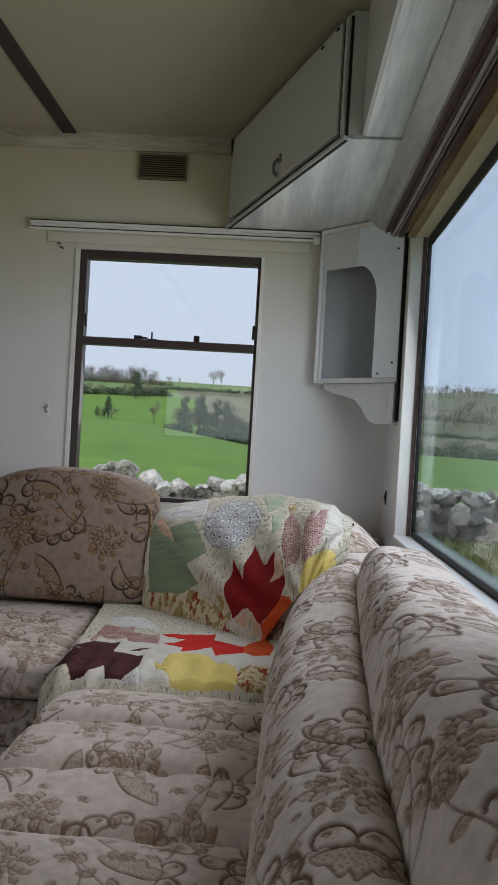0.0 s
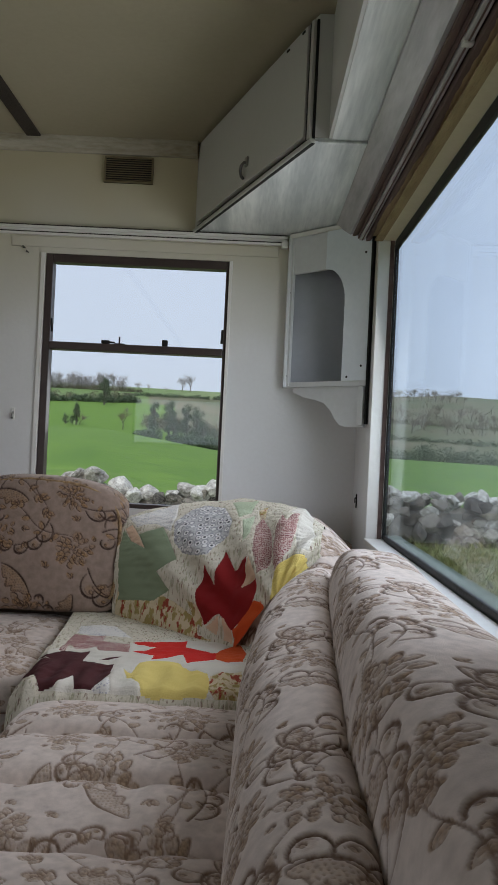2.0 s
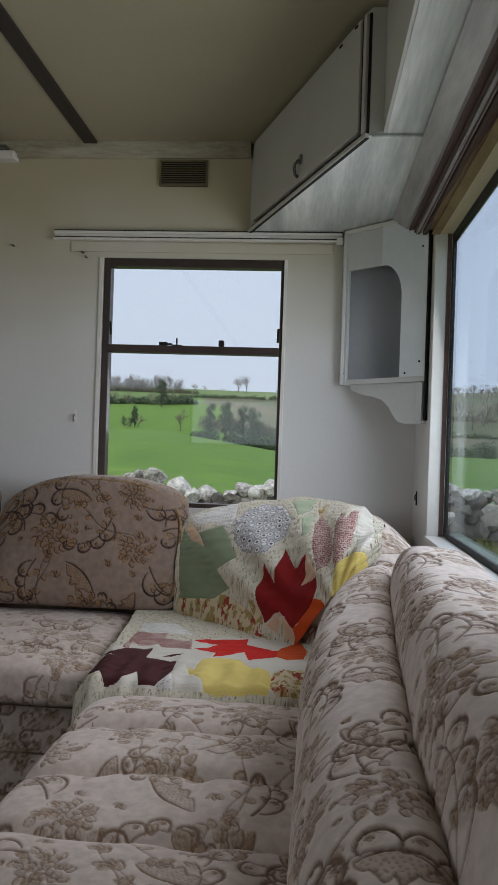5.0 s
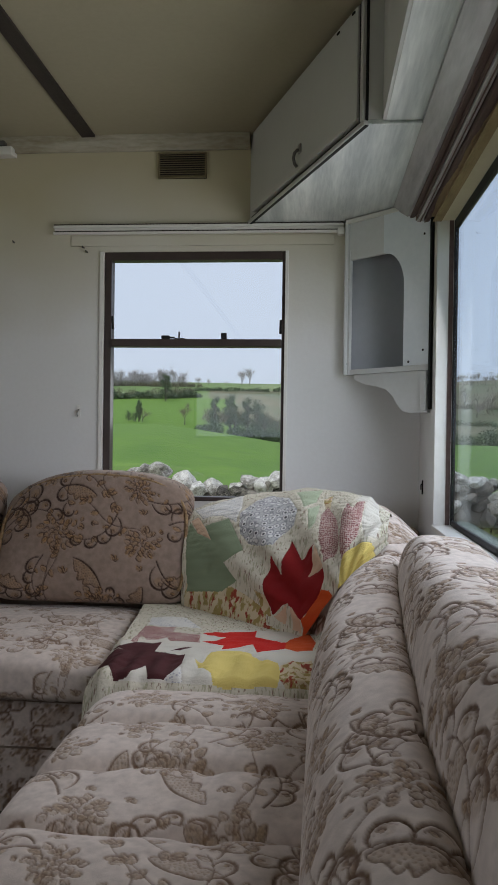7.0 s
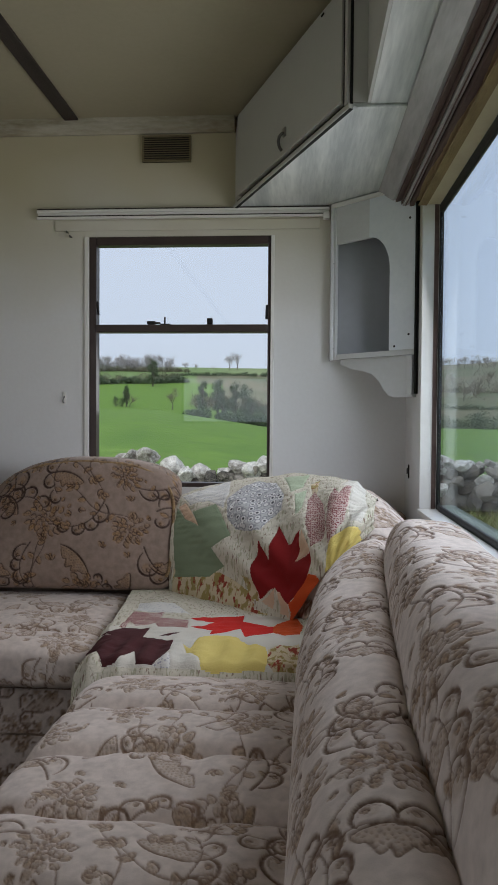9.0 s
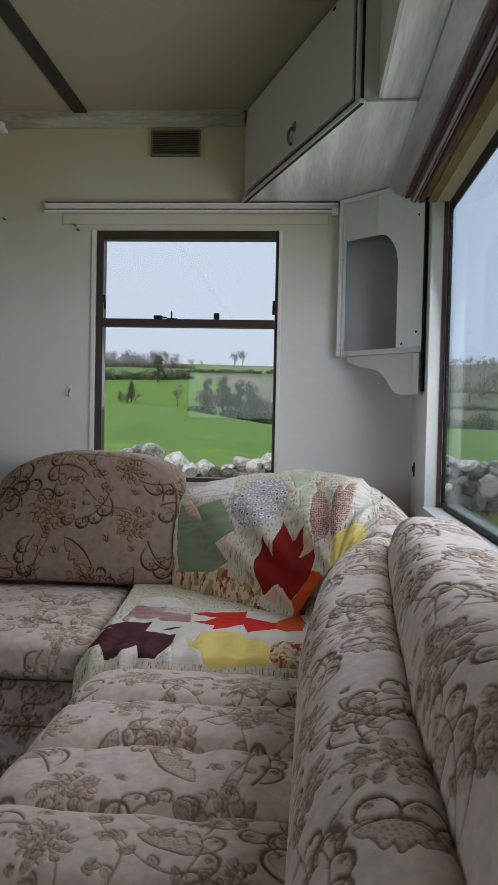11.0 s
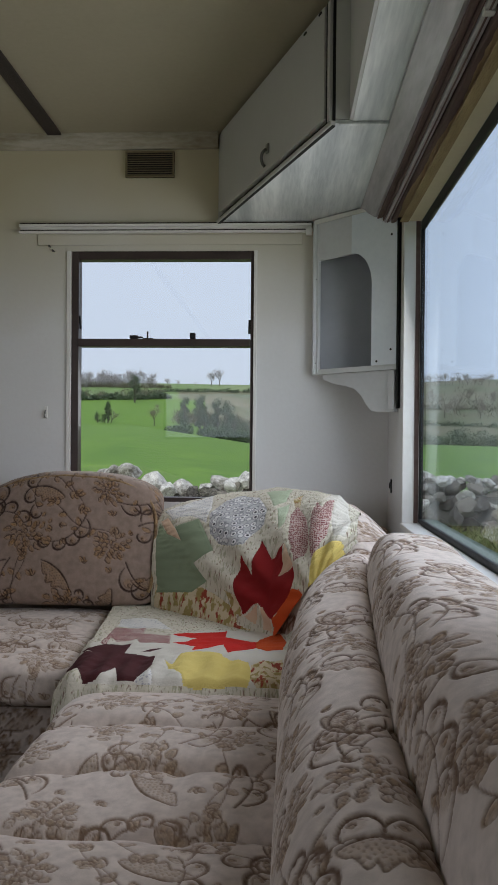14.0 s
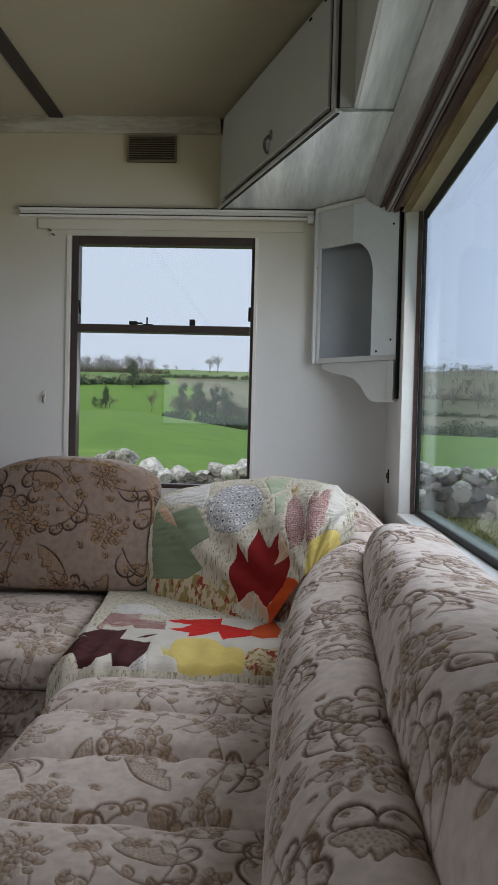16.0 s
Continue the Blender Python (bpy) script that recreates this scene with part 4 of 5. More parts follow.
def side_back():
    y0, y1 = -0.75, 1.80
    A, B, C, U = pillow(0.12, y1 - y0, 0.50, 0.0020, 3.9, 20.0, coarse=1.1, hidden=0.113)
    A = A / 0.24
    Y = B + (y0 + y1) / 2
    left = np.interp(Y, (0.5, 0.8, 1.1, 1.6, 1.8), (0.108, 0.115, 0.134, 0.171, 0.191))
    X = (left + 0.364) / 2 + A * (0.364 - left)
    Z = 0.514 + C - 0.02 * A + 0.010 * blob_noise(X, Y, 12, 6) * np.clip((C + 0.05) / 0.1, 0, 1)
    ob = grid_object("backrest", np.stack([X, Y, Z], -1), UPHOLSTERY, sofa, wrap=True, uv=(girth(X, Y, Z) * 0.9 + 0.05, Y * 0.95 + 0.3))
    return tagged(ob, "rounded floral backrest below the side window")


side_back()


def valance(name, x0, x1, y, z0, z1, seed):
    u, v = np.meshgrid(np.arange(x0, x1, 0.006), np.arange(z0, z1, 0.006), indexing="ij")
    P = np.stack([u, y + 0.004 * blob_noise(u, v, 14, seed), v], -1)
    grid_object(name, P, UPHOLSTERY, sofa, uv=(u + 0.3, v + 0.2))


valance("valance", -1.95, -0.43, 1.848, 0.17, 0.286, 3)
valance("lower_valance", -1.95, -0.43, 1.852, 0.0, 0.165, 4)


# ---- patchwork quilt ----
def quilt_back_surface(s, v):
    """s from the end-window side to the side-window side, v from the seat up and over the top."""
    kb = (0, 0.62, 0.70, 0.80, 0.90, 1.0)
    bx = np.interp(s, kb, (-0.405, -0.03, 0.015, 0.065, 0.125, 0.188))
    by = np.interp(s, kb, (2.31, 1.99, 1.95, 1.915, 1.91, 1.95))
    bz = np.interp(s, kb, (0.425, 0.425, 0.50, 0.585, 0.645, 0.69))
    ks = (0, 0.15, 0.35, 0.55, 0.72, 0.86, 1.0)
    tx = np.interp(s, ks, (-0.40, -0.32, -0.17, -0.02, 0.09, 0.165, 0.212))
    ty = np.interp(s, ks, (2.47, 2.48, 2.48, 2.44, 2.36, 2.24, 2.12))
    tz = np.interp(s, ks, (0.715, 0.745, 0.775, 0.795, 0.795, 0.785, 0.752))
    k = np.clip(v / 0.78, 0, 1)
    over = np.clip((v - 0.78) / 0.22, 0, 1)
    rise = np.sin(k * np.pi / 2) ** 0.8
    fwd = 1 - np.cos(k * np.pi / 2)
    x, y, z = bx + (tx - bx) * fwd, by + (ty - by) * fwd, bz + (tz - bz) * rise
    y = y + 0.09 * np.sin(over * np.pi / 2)
    z = z - 0.16 * (1 - np.cos(over * np.pi / 2)) - 0.06 * s ** 8 * over
    return x, y, z


def quilt_seat_surface(p, q):
    """p across, from the open edge to the bolster; q along, from the front to the back."""
    x, y = np.interp(p, (0, 1), (-0.60, 0.06)), np.interp(q, (0, 1), (1.60, 2.36))
    edge = np.interp(y, (1.6, 1.80, 1.90, 2.4), (-0.47, -0.475, -0.485, -0.53))
    fall = np.clip((edge - x) / 0.10, 0, 1)
    hang = np.clip((1.92 - y) / 0.08, 0, 1)
    z = 0.437 - hang * 0.15 * fall ** 1.3
    x = np.maximum(x, edge - 0.035 * hang)
    z = z - 0.012 * np.clip((1.78 - y) / 0.12, 0, 1) - 0.10 * np.clip((1.665 - y) / 0.05, 0, 1) ** 1.5
    return x, y, z


SEAT_PATCHES = []
SEAT_PATCHES.append((9, [(0.139, 0.355), (0.409, 0.463), (0.602, 0.56), (0.834, 0.56), (0.927, 0.305), (0.919, 0.066), (0.49, 0.066), (0.236, 0.066), (0.139, 0.228)]))
SEAT_PATCHES.append((11, [(0.208, 0.703), (0.363, 0.699), (0.463, 0.556), (0.34, 0.575), (0.22, 0.595)]))
SEAT_PATCHES.append((8, [(0.212, 0.367), (0.216, 0.575), (0.344, 0.579), (0.344, 0.502), (0.463, 0.483), (0.475, 0.382), (0.359, 0.386), (0.34, 0.425), (0.274, 0.386), (0.232, 0.444), (0.239, 0.34)]))
SEAT_PATCHES.append((6, [(0.143, 0.239), (0.135, 0.332), (0.208, 0.274), (0.143, 0.347), (0.185, 0.332), (0.232, 0.359), (0.332, 0.371), (0.332, 0.263), (0.378, 0.255), (0.448, 0.239), (0.452, 0.158), (0.421, 0.081), (0.405, 0.073), (0.351, 0.073), (0.324, 0.158), (0.305, 0.097), (0.278, 0.073), (0.236, 0.066), (0.042, 0.344), (0.058, 0.367)]))
SEAT_PATCHES.append((6, [(0.382, 0.282), (0.409, 0.309), (0.459, 0.324), (0.421, 0.282)]))
SEAT_PATCHES.append((13, [(0.058, 0.367), (0.042, 0.344), (0.116, 0.116), (0.139, 0.193)]))
SEAT_PATCHES.append((11, [(0.409, 0.073), (0.452, 0.135), (0.471, 0.069), (0.432, 0.066)]))
SEAT_PATCHES.append((5, [(0.49, 0.208), (0.521, 0.181), (0.537, 0.263), (0.583, 0.29), (0.676, 0.29), (0.71, 0.236), (0.788, 0.208), (0.807, 0.108), (0.792, 0.066), (0.718, 0.066), (0.614, 0.062), (0.575, 0.069), (0.564, 0.1), (0.514, 0.147)]))
SEAT_PATCHES.append((3, [(0.467, 0.494), (0.514, 0.533), (0.56, 0.525), (0.683, 0.556), (0.683, 0.479), (0.807, 0.425), (0.807, 0.351), (0.707, 0.293), (0.683, 0.371), (0.571, 0.305), (0.579, 0.351), (0.483, 0.402), (0.541, 0.425), (0.568, 0.459), (0.521, 0.475)]))
SEAT_PATCHES.append((4, [(0.807, 0.425), (0.838, 0.483), (0.892, 0.548), (0.923, 0.436), (0.907, 0.317), (0.861, 0.313), (0.807, 0.351)]))
SEAT_PATCHES.append((10, [(0.799, 0.197), (0.907, 0.216), (0.919, 0.066), (0.822, 0.066), (0.799, 0.089)]))
BACK_PATCHES = []
BACK_PATCHES.append((11, [(0.027, 0.664), (0.158, 0.695), (0.27, 0.781), (0.286, 0.553), (0.27, 0.442), (0.193, 0.51), (0.093, 0.507)]))
BACK_PATCHES.append((12, [(0.023, 0.522), (0.062, 0.547), (0.154, 0.337), (0.069, 0.398)]))
BACK_PATCHES.append((10, [(0.02, 0.0), (0.02, 0.10), (0.12, 0.14), (0.28, 0.11), (0.45, 0.05), (0.48, 0.0)]))
BACK_PATCHES.append((1, [(0.008, 0.392), (0.019, 0.503), (0.069, 0.398), (0.154, 0.334), (0.116, 0.436), (0.232, 0.476), (0.282, 0.358), (0.324, 0.275), (0.236, 0.21), (0.301, 0.136), (0.228, 0.086), (0.031, 0.065)]))
BACK_PATCHES.append((7, [(0.282, 0.503), (0.317, 0.568), (0.405, 0.673), (0.494, 0.618), (0.548, 0.5), (0.548, 0.408), (0.502, 0.361), (0.475, 0.297), (0.429, 0.29), (0.347, 0.306), (0.297, 0.368)]))
BACK_PATCHES.append((13, [(0.517, 0.676), (0.633, 0.735), (0.625, 0.571), (0.579, 0.516)]))
BACK_PATCHES.append((13, [(0.598, 0.507), (0.645, 0.556), (0.653, 0.411), (0.633, 0.368)]))
BACK_PATCHES.append((10, [(0.653, 0.615), (0.691, 0.661), (0.699, 0.525), (0.676, 0.528)]))
BACK_PATCHES.append((8, [(0.664, 0.476), (0.683, 0.544), (0.745, 0.426), (0.784, 0.259), (0.768, 0.173), (0.73, 0.167), (0.687, 0.303)]))
BACK_PATCHES.append((8, [(0.792, 0.229), (0.772, 0.42), (0.784, 0.568), (0.815, 0.507), (0.849, 0.714), (0.869, 0.414), (0.865, 0.247), (0.822, 0.136), (0.803, 0.127)]))
BACK_PATCHES.append((9, [(0.811, 0.605), (0.819, 0.8), (0.923, 0.778), (0.969, 0.383), (0.946, 0.173), (0.9, 0.207), (0.876, 0.355), (0.857, 0.664)]))
BACK_PATCHES.append((5, [(0.803, 0.102), (0.815, 0.145), (0.876, 0.173), (0.934, 0.139), (0.946, 0.003), (0.923, 0.0), (0.88, 0.0), (0.834, 0.0), (0.799, 0.0)]))
BACK_PATCHES.append((12, [(0.645, 0.167), (0.676, 0.281), (0.722, 0.161)]))
BACK_PATCHES.append((2, [(0.444, 0.148), (0.471, 0.253), (0.521, 0.176), (0.548, 0.327), (0.602, 0.25), (0.668, 0.29), (0.66, 0.213), (0.645, 0.167), (0.722, 0.158), (0.722, 0.074), (0.691, 0.043), (0.625, 0.043), (0.591, 0.065), (0.564, 0.086), (0.533, 0.074), (0.486, 0.04), (0.459, 0.08)]))
BACK_PATCHES.append((10, [(0.054, 0.049), (0.189, 0.034), (0.313, 0.04), (0.429, 0.019), (0.537, 0.009), (0.375, 0.0), (0.224, 0.0), (0.054, 0.0)]))
BACK_PATCHES.append((10, [(0.394, 0.111), (0.452, 0.099), (0.483, 0.034), (0.432, 0.046)]))
BACK_PATCHES.append((12, [(0.564, 0.083), (0.544, 0.022), (0.494, 0.037)]))
BACK_PATCHES.append((12, [(0.579, 0.08), (0.622, 0.046), (0.614, 0.012), (0.575, 0.015)]))
BACK_PATCHES.append((4, [(0.625, 0.043), (0.691, 0.031), (0.734, 0.0), (0.683, 0.0), (0.649, 0.0), (0.629, 0.006)]))
BACK_PATCHES.append((4, [(0.62, 0.0), (0.63, 0.025), (0.67, 0.055), (0.72, 0.065), (0.755, 0.03), (0.77, 0.0)]))
QUILT_COLOURS = [("cream_print", (0.66, 0.60, 0.47), (0.50, 0.43, 0.33)), ("green_cotton", (0.24, 0.29, 0.19), (0.20, 0.245, 0.155)), ("dark_red_cotton", (0.26, 0.015, 0.015), (0.20, 0.01, 0.012)),
                 ("red_cotton", (0.62, 0.03, 0.02), (0.52, 0.02, 0.018)), ("orange_cotton", (0.62, 0.10, 0.02), (0.5, 0.07, 0.02)), ("yellow_cotton", (0.74, 0.60, 0.20), (0.66, 0.52, 0.15)),
                 ("plum_cotton", (0.075, 0.022, 0.024), (0.06, 0.018, 0.02)), ("dotted_grey", (0.55, 0.54, 0.52), (0.08, 0.08, 0.09)), ("mauve_print", (0.42, 0.28, 0.26), (0.22, 0.10, 0.10)), ("white_cotton", (0.66, 0.63, 0.56), (0.56, 0.52, 0.45)), ("rust_print", (0.40, 0.13, 0.06), (0.55, 0.40, 0.25)), ("pale_dotted", (0.68, 0.66, 0.62), (0.5, 0.5, 0.5)), ("peach_cotton", (0.66, 0.47, 0.33), (0.58, 0.40, 0.28)), ("pale_green_cotton", (0.44, 0.50, 0.36), (0.38, 0.44, 0.30))]
QUILT_MATS = []
for nm, c1, c2 in QUILT_COLOURS:
    printed = nm.endswith("print") or nm.startswith("dotted")
    QUILT_MATS.append(material(nm, c1, 0.9, alt=c2, scale=30 if printed else 8, fine=110 if printed else 300, bump=0.25, spread=0.25 if printed else 0.7, spec=0.2))


def dotted(m, ground, dot, scale, size):
    """Turn a plain cotton into one with small printed dots."""
    n, l = m.node_tree.nodes, m.node_tree.links
    tc = n.new("ShaderNodeTexCoord")
    v = n.new("ShaderNodeTexVoronoi")
    v.inputs["Scale"].default_value, v.inputs["Randomness"].default_value = scale, 0.5
    l.new(tc.outputs["Object"], v.inputs["Vector"])
    r = n.new("ShaderNodeMapRange")
    r.inputs["From Min"].default_value, r.inputs["From Max"].default_value = size, size + 0.12
    l.new(v.outputs["Distance"], r.inputs["Value"])
    x = n.new("ShaderNodeMixRGB")
    x.inputs["Color1"].default_value, x.inputs["Color2"].default_value = (*dot, 1), (*ground, 1)
    l.new(r.outputs[0], x.inputs["Fac"])
    l.new(x.outputs[0], n["Principled BSDF"].inputs["Base Color"])


dotted(QUILT_MATS[8], (0.50, 0.38, 0.34), (0.22, 0.07, 0.07), 210, 0.42)


def ringed(m, scale):
    """Dark printed dots, each in a pale ring, on grey."""
    n, l = m.node_tree.nodes, m.node_tree.links
    tc, v, r = n.new("ShaderNodeTexCoord"), n.new("ShaderNodeTexVoronoi"), n.new("ShaderNodeValToRGB")
    v.inputs["Scale"].default_value, v.inputs["Randomness"].default_value = scale, 0.35
    l.new(tc.outputs["Object"], v.inputs["Vector"])
    e = r.color_ramp.elements
    e[0].position, e[0].color = 0.20, (0.035, 0.035, 0.045, 1)
    e[1].position, e[1].color = 0.27, (0.70, 0.69, 0.68, 1)
    for at, c in ((0.40, (0.70, 0.69, 0.68, 1)), (0.50, (0.24, 0.24, 0.26, 1)), (0.62, (0.50, 0.50, 0.50, 1))):
        e.new(at).color = c
    l.new(v.outputs["Distance"], r.inputs["Fac"])
    l.new(r.outputs[0], n["Principled BSDF"].inputs["Base Color"])


def fern_print(m, ground, inks, grain=(5.0, 2.0, 0.9), scale=34):
    """Cream cotton printed with fine slanting strokes like grasses."""
    n, l = m.node_tree.nodes, m.node_tree.links
    tc = n.new("ShaderNodeTexCoord")
    last = None
    for k, (ink, low) in enumerate(inks):
        mp, t, r, x = n.new("ShaderNodeMapping"), n.new("ShaderNodeTexNoise"), n.new("ShaderNodeMapRange"), n.new("ShaderNodeMixRGB")
        mp.inputs["Rotation"].default_value = (0.2, 0.6 - 0.9 * k, 0.3 + 0.5 * k)
        mp.inputs["Scale"].default_value = grain
        mp.inputs["Location"].default_value = (3.1 * k, 0, 0)
        t.inputs["Scale"].default_value, t.inputs["Detail"].default_value = scale, 3
        r.inputs["From Min"].default_value, r.inputs["From Max"].default_value = low, low + 0.07
        l.new(tc.outputs["Object"], mp.inputs["Vector"])
        l.new(mp.outputs[0], t.inputs["Vector"])
        l.new(t.outputs["Fac"], r.inputs["Value"])
        l.new(r.outputs[0], x.inputs["Fac"])
        if last is None:
            x.inputs["Color1"].default_value = (*ground, 1)
        else:
            l.new(last, x.inputs["Color1"])
        x.inputs["Color2"].default_value = (*ink, 1)
        last = x.outputs[0]
    l.new(last, n["Principled BSDF"].inputs["Base Color"])


fern_print(QUILT_MATS[10], (0.60, 0.50, 0.34), (((0.34, 0.26, 0.10), 0.50), ((0.30, 0.06, 0.035), 0.56)), (2.4, 1.8, 1.3), 26)
ringed(QUILT_MATS[7], 48)
fern_print(QUILT_MATS[0], (0.60, 0.555, 0.455), (((0.42, 0.40, 0.29), 0.54), ((0.26, 0.19, 0.15), 0.60)))
dotted(QUILT_MATS[11], (0.68, 0.66, 0.62), (0.42, 0.42, 0.44), 130, 0.3)


def inside(px, py, poly):
    hit = np.zeros(px.shape, bool)
    n = len(poly)
    for i in range(n):
        (xa, ya), (xb, yb) = poly[i], poly[(i + 1) % n]
        if ya == yb:
            continue
        hit ^= ((ya > py) != (yb > py)) & (px < (xb - xa) * (py - ya) / (yb - ya) + xa)
    return hit


def quilt():
    q = thing("patchwork_quilt", "patchwork quilt with leaf patches draped over the sofa corner", "quilt", at=(-0.15, 2.0, 0.43))
    for name, fn, nu, nv, patches in (("seat_drape", quilt_seat_surface, 320, 350, SEAT_PATCHES), ("back_drape", quilt_back_surface, 350, 320, BACK_PATCHES)):
        a, b = np.meshgrid(np.linspace(0, 1, nu), np.linspace(0, 1, nv), indexing="ij")
        x, y, z = fn(a, b)
        P = np.stack([x, y, z], -1)
        d = np.cross(np.gradient(P, axis=0), np.gradient(P, axis=1))
        d /= np.linalg.norm(d, axis=2, keepdims=True) + 1e-12
        d *= np.sign(d[..., 2:3] - d[..., 1:2])
        wr = 0.004 * blob_noise(a, b, 16, 11) + 0.003 * blob_noise(a, b, 40, 12) + 0.0018 * blob_noise(a, b, 80, 13)
        if name == "back_drape":
            # folds that run together where the quilt is tucked into the corner
            ang, dist = np.arctan2(b + 0.05, a - 0.82), np.hypot(a - 0.82, b + 0.05)
            wr = wr + 0.0085 * np.sin(ang * 17 + 2 * blob_noise(a, b, 9, 14)) * np.exp(-((dist - 0.42) / 0.28) ** 2)
        else:
            wr = wr + 0.0045 * np.sin(a * 70 + 3 * blob_noise(a, b, 12, 15)) * np.exp(-((b - 0.14) / 0.10) ** 2)
        # patches, with a sunken seam along every edge
        mat = np.zeros(a.shape, int)
        for k, poly in patches:
            mat[inside(a, b, poly)] = k
        seam = np.zeros(a.shape)
        seam[1:] += mat[1:] != mat[:-1]
        seam[:, 1:] += mat[:, 1:] != mat[:, :-1]
        for axis in (0, 1):
            seam = sum(np.roll(seam, j, axis) for j in (-1, 0, 1)) / 2
        wr = wr - 0.0014 * np.clip(seam, 0, 1) + 0.0012 * blob_noise(a, b, 140, 16) * (1 + np.sin(a * 23 + b * 17))
        P = P + d * (wr + 0.004)[..., None] - np.array([-0.15, 2.0, 0.43])
        ob = grid_object(name, P, QUILT_MATS[0], q)
        for m in QUILT_MATS[1:]:
            ob.data.materials.append(m)
        ob.data.polygons.foreach_set("material_index", mat[:-1, :-1].ravel().astype(np.int32))


quilt()


def corner_back():
    a, b = np.meshgrid(np.linspace(0, 1, 170), np.linspace(0, 1, 150), indexing="ij")
    x, y, z = quilt_back_surface(a, b)
    x, y, z = x + 0.075 * a ** 3 + 0.006, y + 0.012, z - 0.010 - 0.05 * a ** 8
    ob = grid_object("corner_back", np.stack([x, y, z], -1), UPHOLSTERY, sofa, uv=(a * 0.7, b * 0.6))
    tagged(ob, "floral padded corner of the sofa back")


corner_back()


def rail_bracket():
    b = thing("rail_bracket", "white painted bracket holding a rail end at the ceiling", "bracket", at=(-1.128, END, 2.0))
    part("block", box(-0.06, 0.026, -0.07, -0.036, -0.030, 0.0, 0.006), TRIM, b)
    part("arm", box(-0.06, 0.02, -0.05, 0, -0.022, -0.006, 0.004), TRIM, b)
    part("clip", box(-0.062, 0.0, -0.075, -0.045, 0.001, 0.018, 0.004), DULLMETAL, b, "dark metal clip")


rail_bracket()


def wall_slot():
    # a dark slit in the wall, built as a thin black plate added on it
    k = thing("wall_slot", "small dark slot on the wall beside the window", "latch", at=(RIGHT, 2.60, 0.80))
    part("plate", box(-0.004, 0, -0.006, 0.006, -0.024, 0.024, 0.0015), RUBBER, k)
    part("pin", tube([(-0.004, 0, 0.012), (-0.007, 0, 0.008), (-0.007, 0, -0.008)], 0.002), RUBBER, k)


wall_slot()


def wall_nail(x, z):
    k = thing("wall_nail", "bent nail in the painted wall", "nail", "wall nails", at=(x, END, z))
    part("shank", tube([(0, 0, 0), (0.003, -0.014, 0.002), (0.012, -0.018, -0.006)], 0.0025), DULLMETAL, k)


for x, z in ((-0.845, 1.632), (-0.858, 1.648), (-1.12, 1.67)):
    wall_nail(x, z)


# ---- landscape ----
def lerp(x, xs, ys):
    return float(np.interp(x, xs, ys))


def ground_height(x, y):
    r = math.hypot(x, y)
    az = x / max(abs(y), 1.0) if y > 0 else 0.0
    az = max(-0.6, min(0.6, az))
    if y < 0:
        return -0.45
    crest = lerp(az, (-0.6, -0.3, -0.2, -0.04, 0.15, 0.3), (0.020, 0.012, 0.013, -0.010, -0.009, -0.011))
    far = lerp(az, (-0.6, -0.3, -0.1, 0.1, 0.25, 0.4), (0.068, 0.070, 0.069, 0.068, 0.076, 0.070))
    rs = (0, 3, 6.5, 9, 30, 60, 85, 110, 300, 420, 900)
    e = 0.97
    zs = (-0.45, -0.45, 0.10, 0.15, 0.97 + crest * 30 - 0.35, e + crest * 60, e + crest * 70 - 2.0, e + crest * 80 - 3.0, e + far * 300, e + far * 400 - 4, -30)
    return lerp(r, rs, zs) + 0.15 * noise.noise(Vector((x * 0.06, y * 0.06, 0))) * min(1, r / 40)


def build_ground():
    radii = [0.0, 1, 2, 3, 4, 5, 6, 7, 8, 9, 11, 13, 16, 19, 23, 27, 32, 38, 44, 50, 55, 60, 65, 70, 76, 82, 90, 100, 112, 125, 140, 155, 170, 190, 203, 217, 238, 261, 280, 300, 320, 350, 400, 500, 700, 1200, 2500]
    angles = [-180 + 10 * k for k in range(14)] + [-40 + 1.0 * k for k in range(81)] + [50 + 10 * k for k in range(13)]
    bm = bmesh.new()
    rows = []
    for r in radii[1:]:
        rows.append([bm.verts.new((r * math.sin(radians(a)), r * math.cos(radians(a)), ground_height(r * math.sin(radians(a)), r * math.cos(radians(a))) if r < 1000 else -30.0)) for a in angles])
    mid = bm.verts.new((0, 0, -0.45))
    n = len(angles)
    for k in range(n):
        bm.faces.new((mid, rows[0][k], rows[0][(k + 1) % n]))
    for p, q in zip(rows, rows[1:]):
        for k in range(n):
            f = bm.faces.new((p[k], p[(k + 1) % n], q[(k + 1) % n], q[k]))
    for f in bm.faces:
        c = f.calc_center_median()
        r = math.hypot(c.x, c.y)
        side = c.x / max(abs(c.y), 1.0)
        if r < 90:
            f.material_index = 1 if r < 6.6 else 0
        elif c.y < 0 or side > 0.08 or (217 < r < 261 and side > -0.14) or (150 < r < 261 and side > -0.10):
            f.material_index = 3
        else:
            f.material_index = 0 if r < 217 and side < 0.0 else 2
    me = finish(bm, "ground", True)
    ob = new("ground", me)
    for m in (GRASS, ROUGHGRASS, FARFIELD, HILLSIDE):
        me.materials.append(m)
    tagged(ob, "rolling green pasture with fields and hedges", "ground", kind="structure")


build_ground()


def spot(az, elev, start=95.0):
    """The place on the ground in the direction az (x over y), the first past start to be seen at that elevation."""
    r = start
    while r < 310:
        y = r / math.hypot(1, az)
        z = ground_height(az * y, y)
        if (z - 0.97) / y >= elev:
            break
        r += 2
    return az * y, y, z


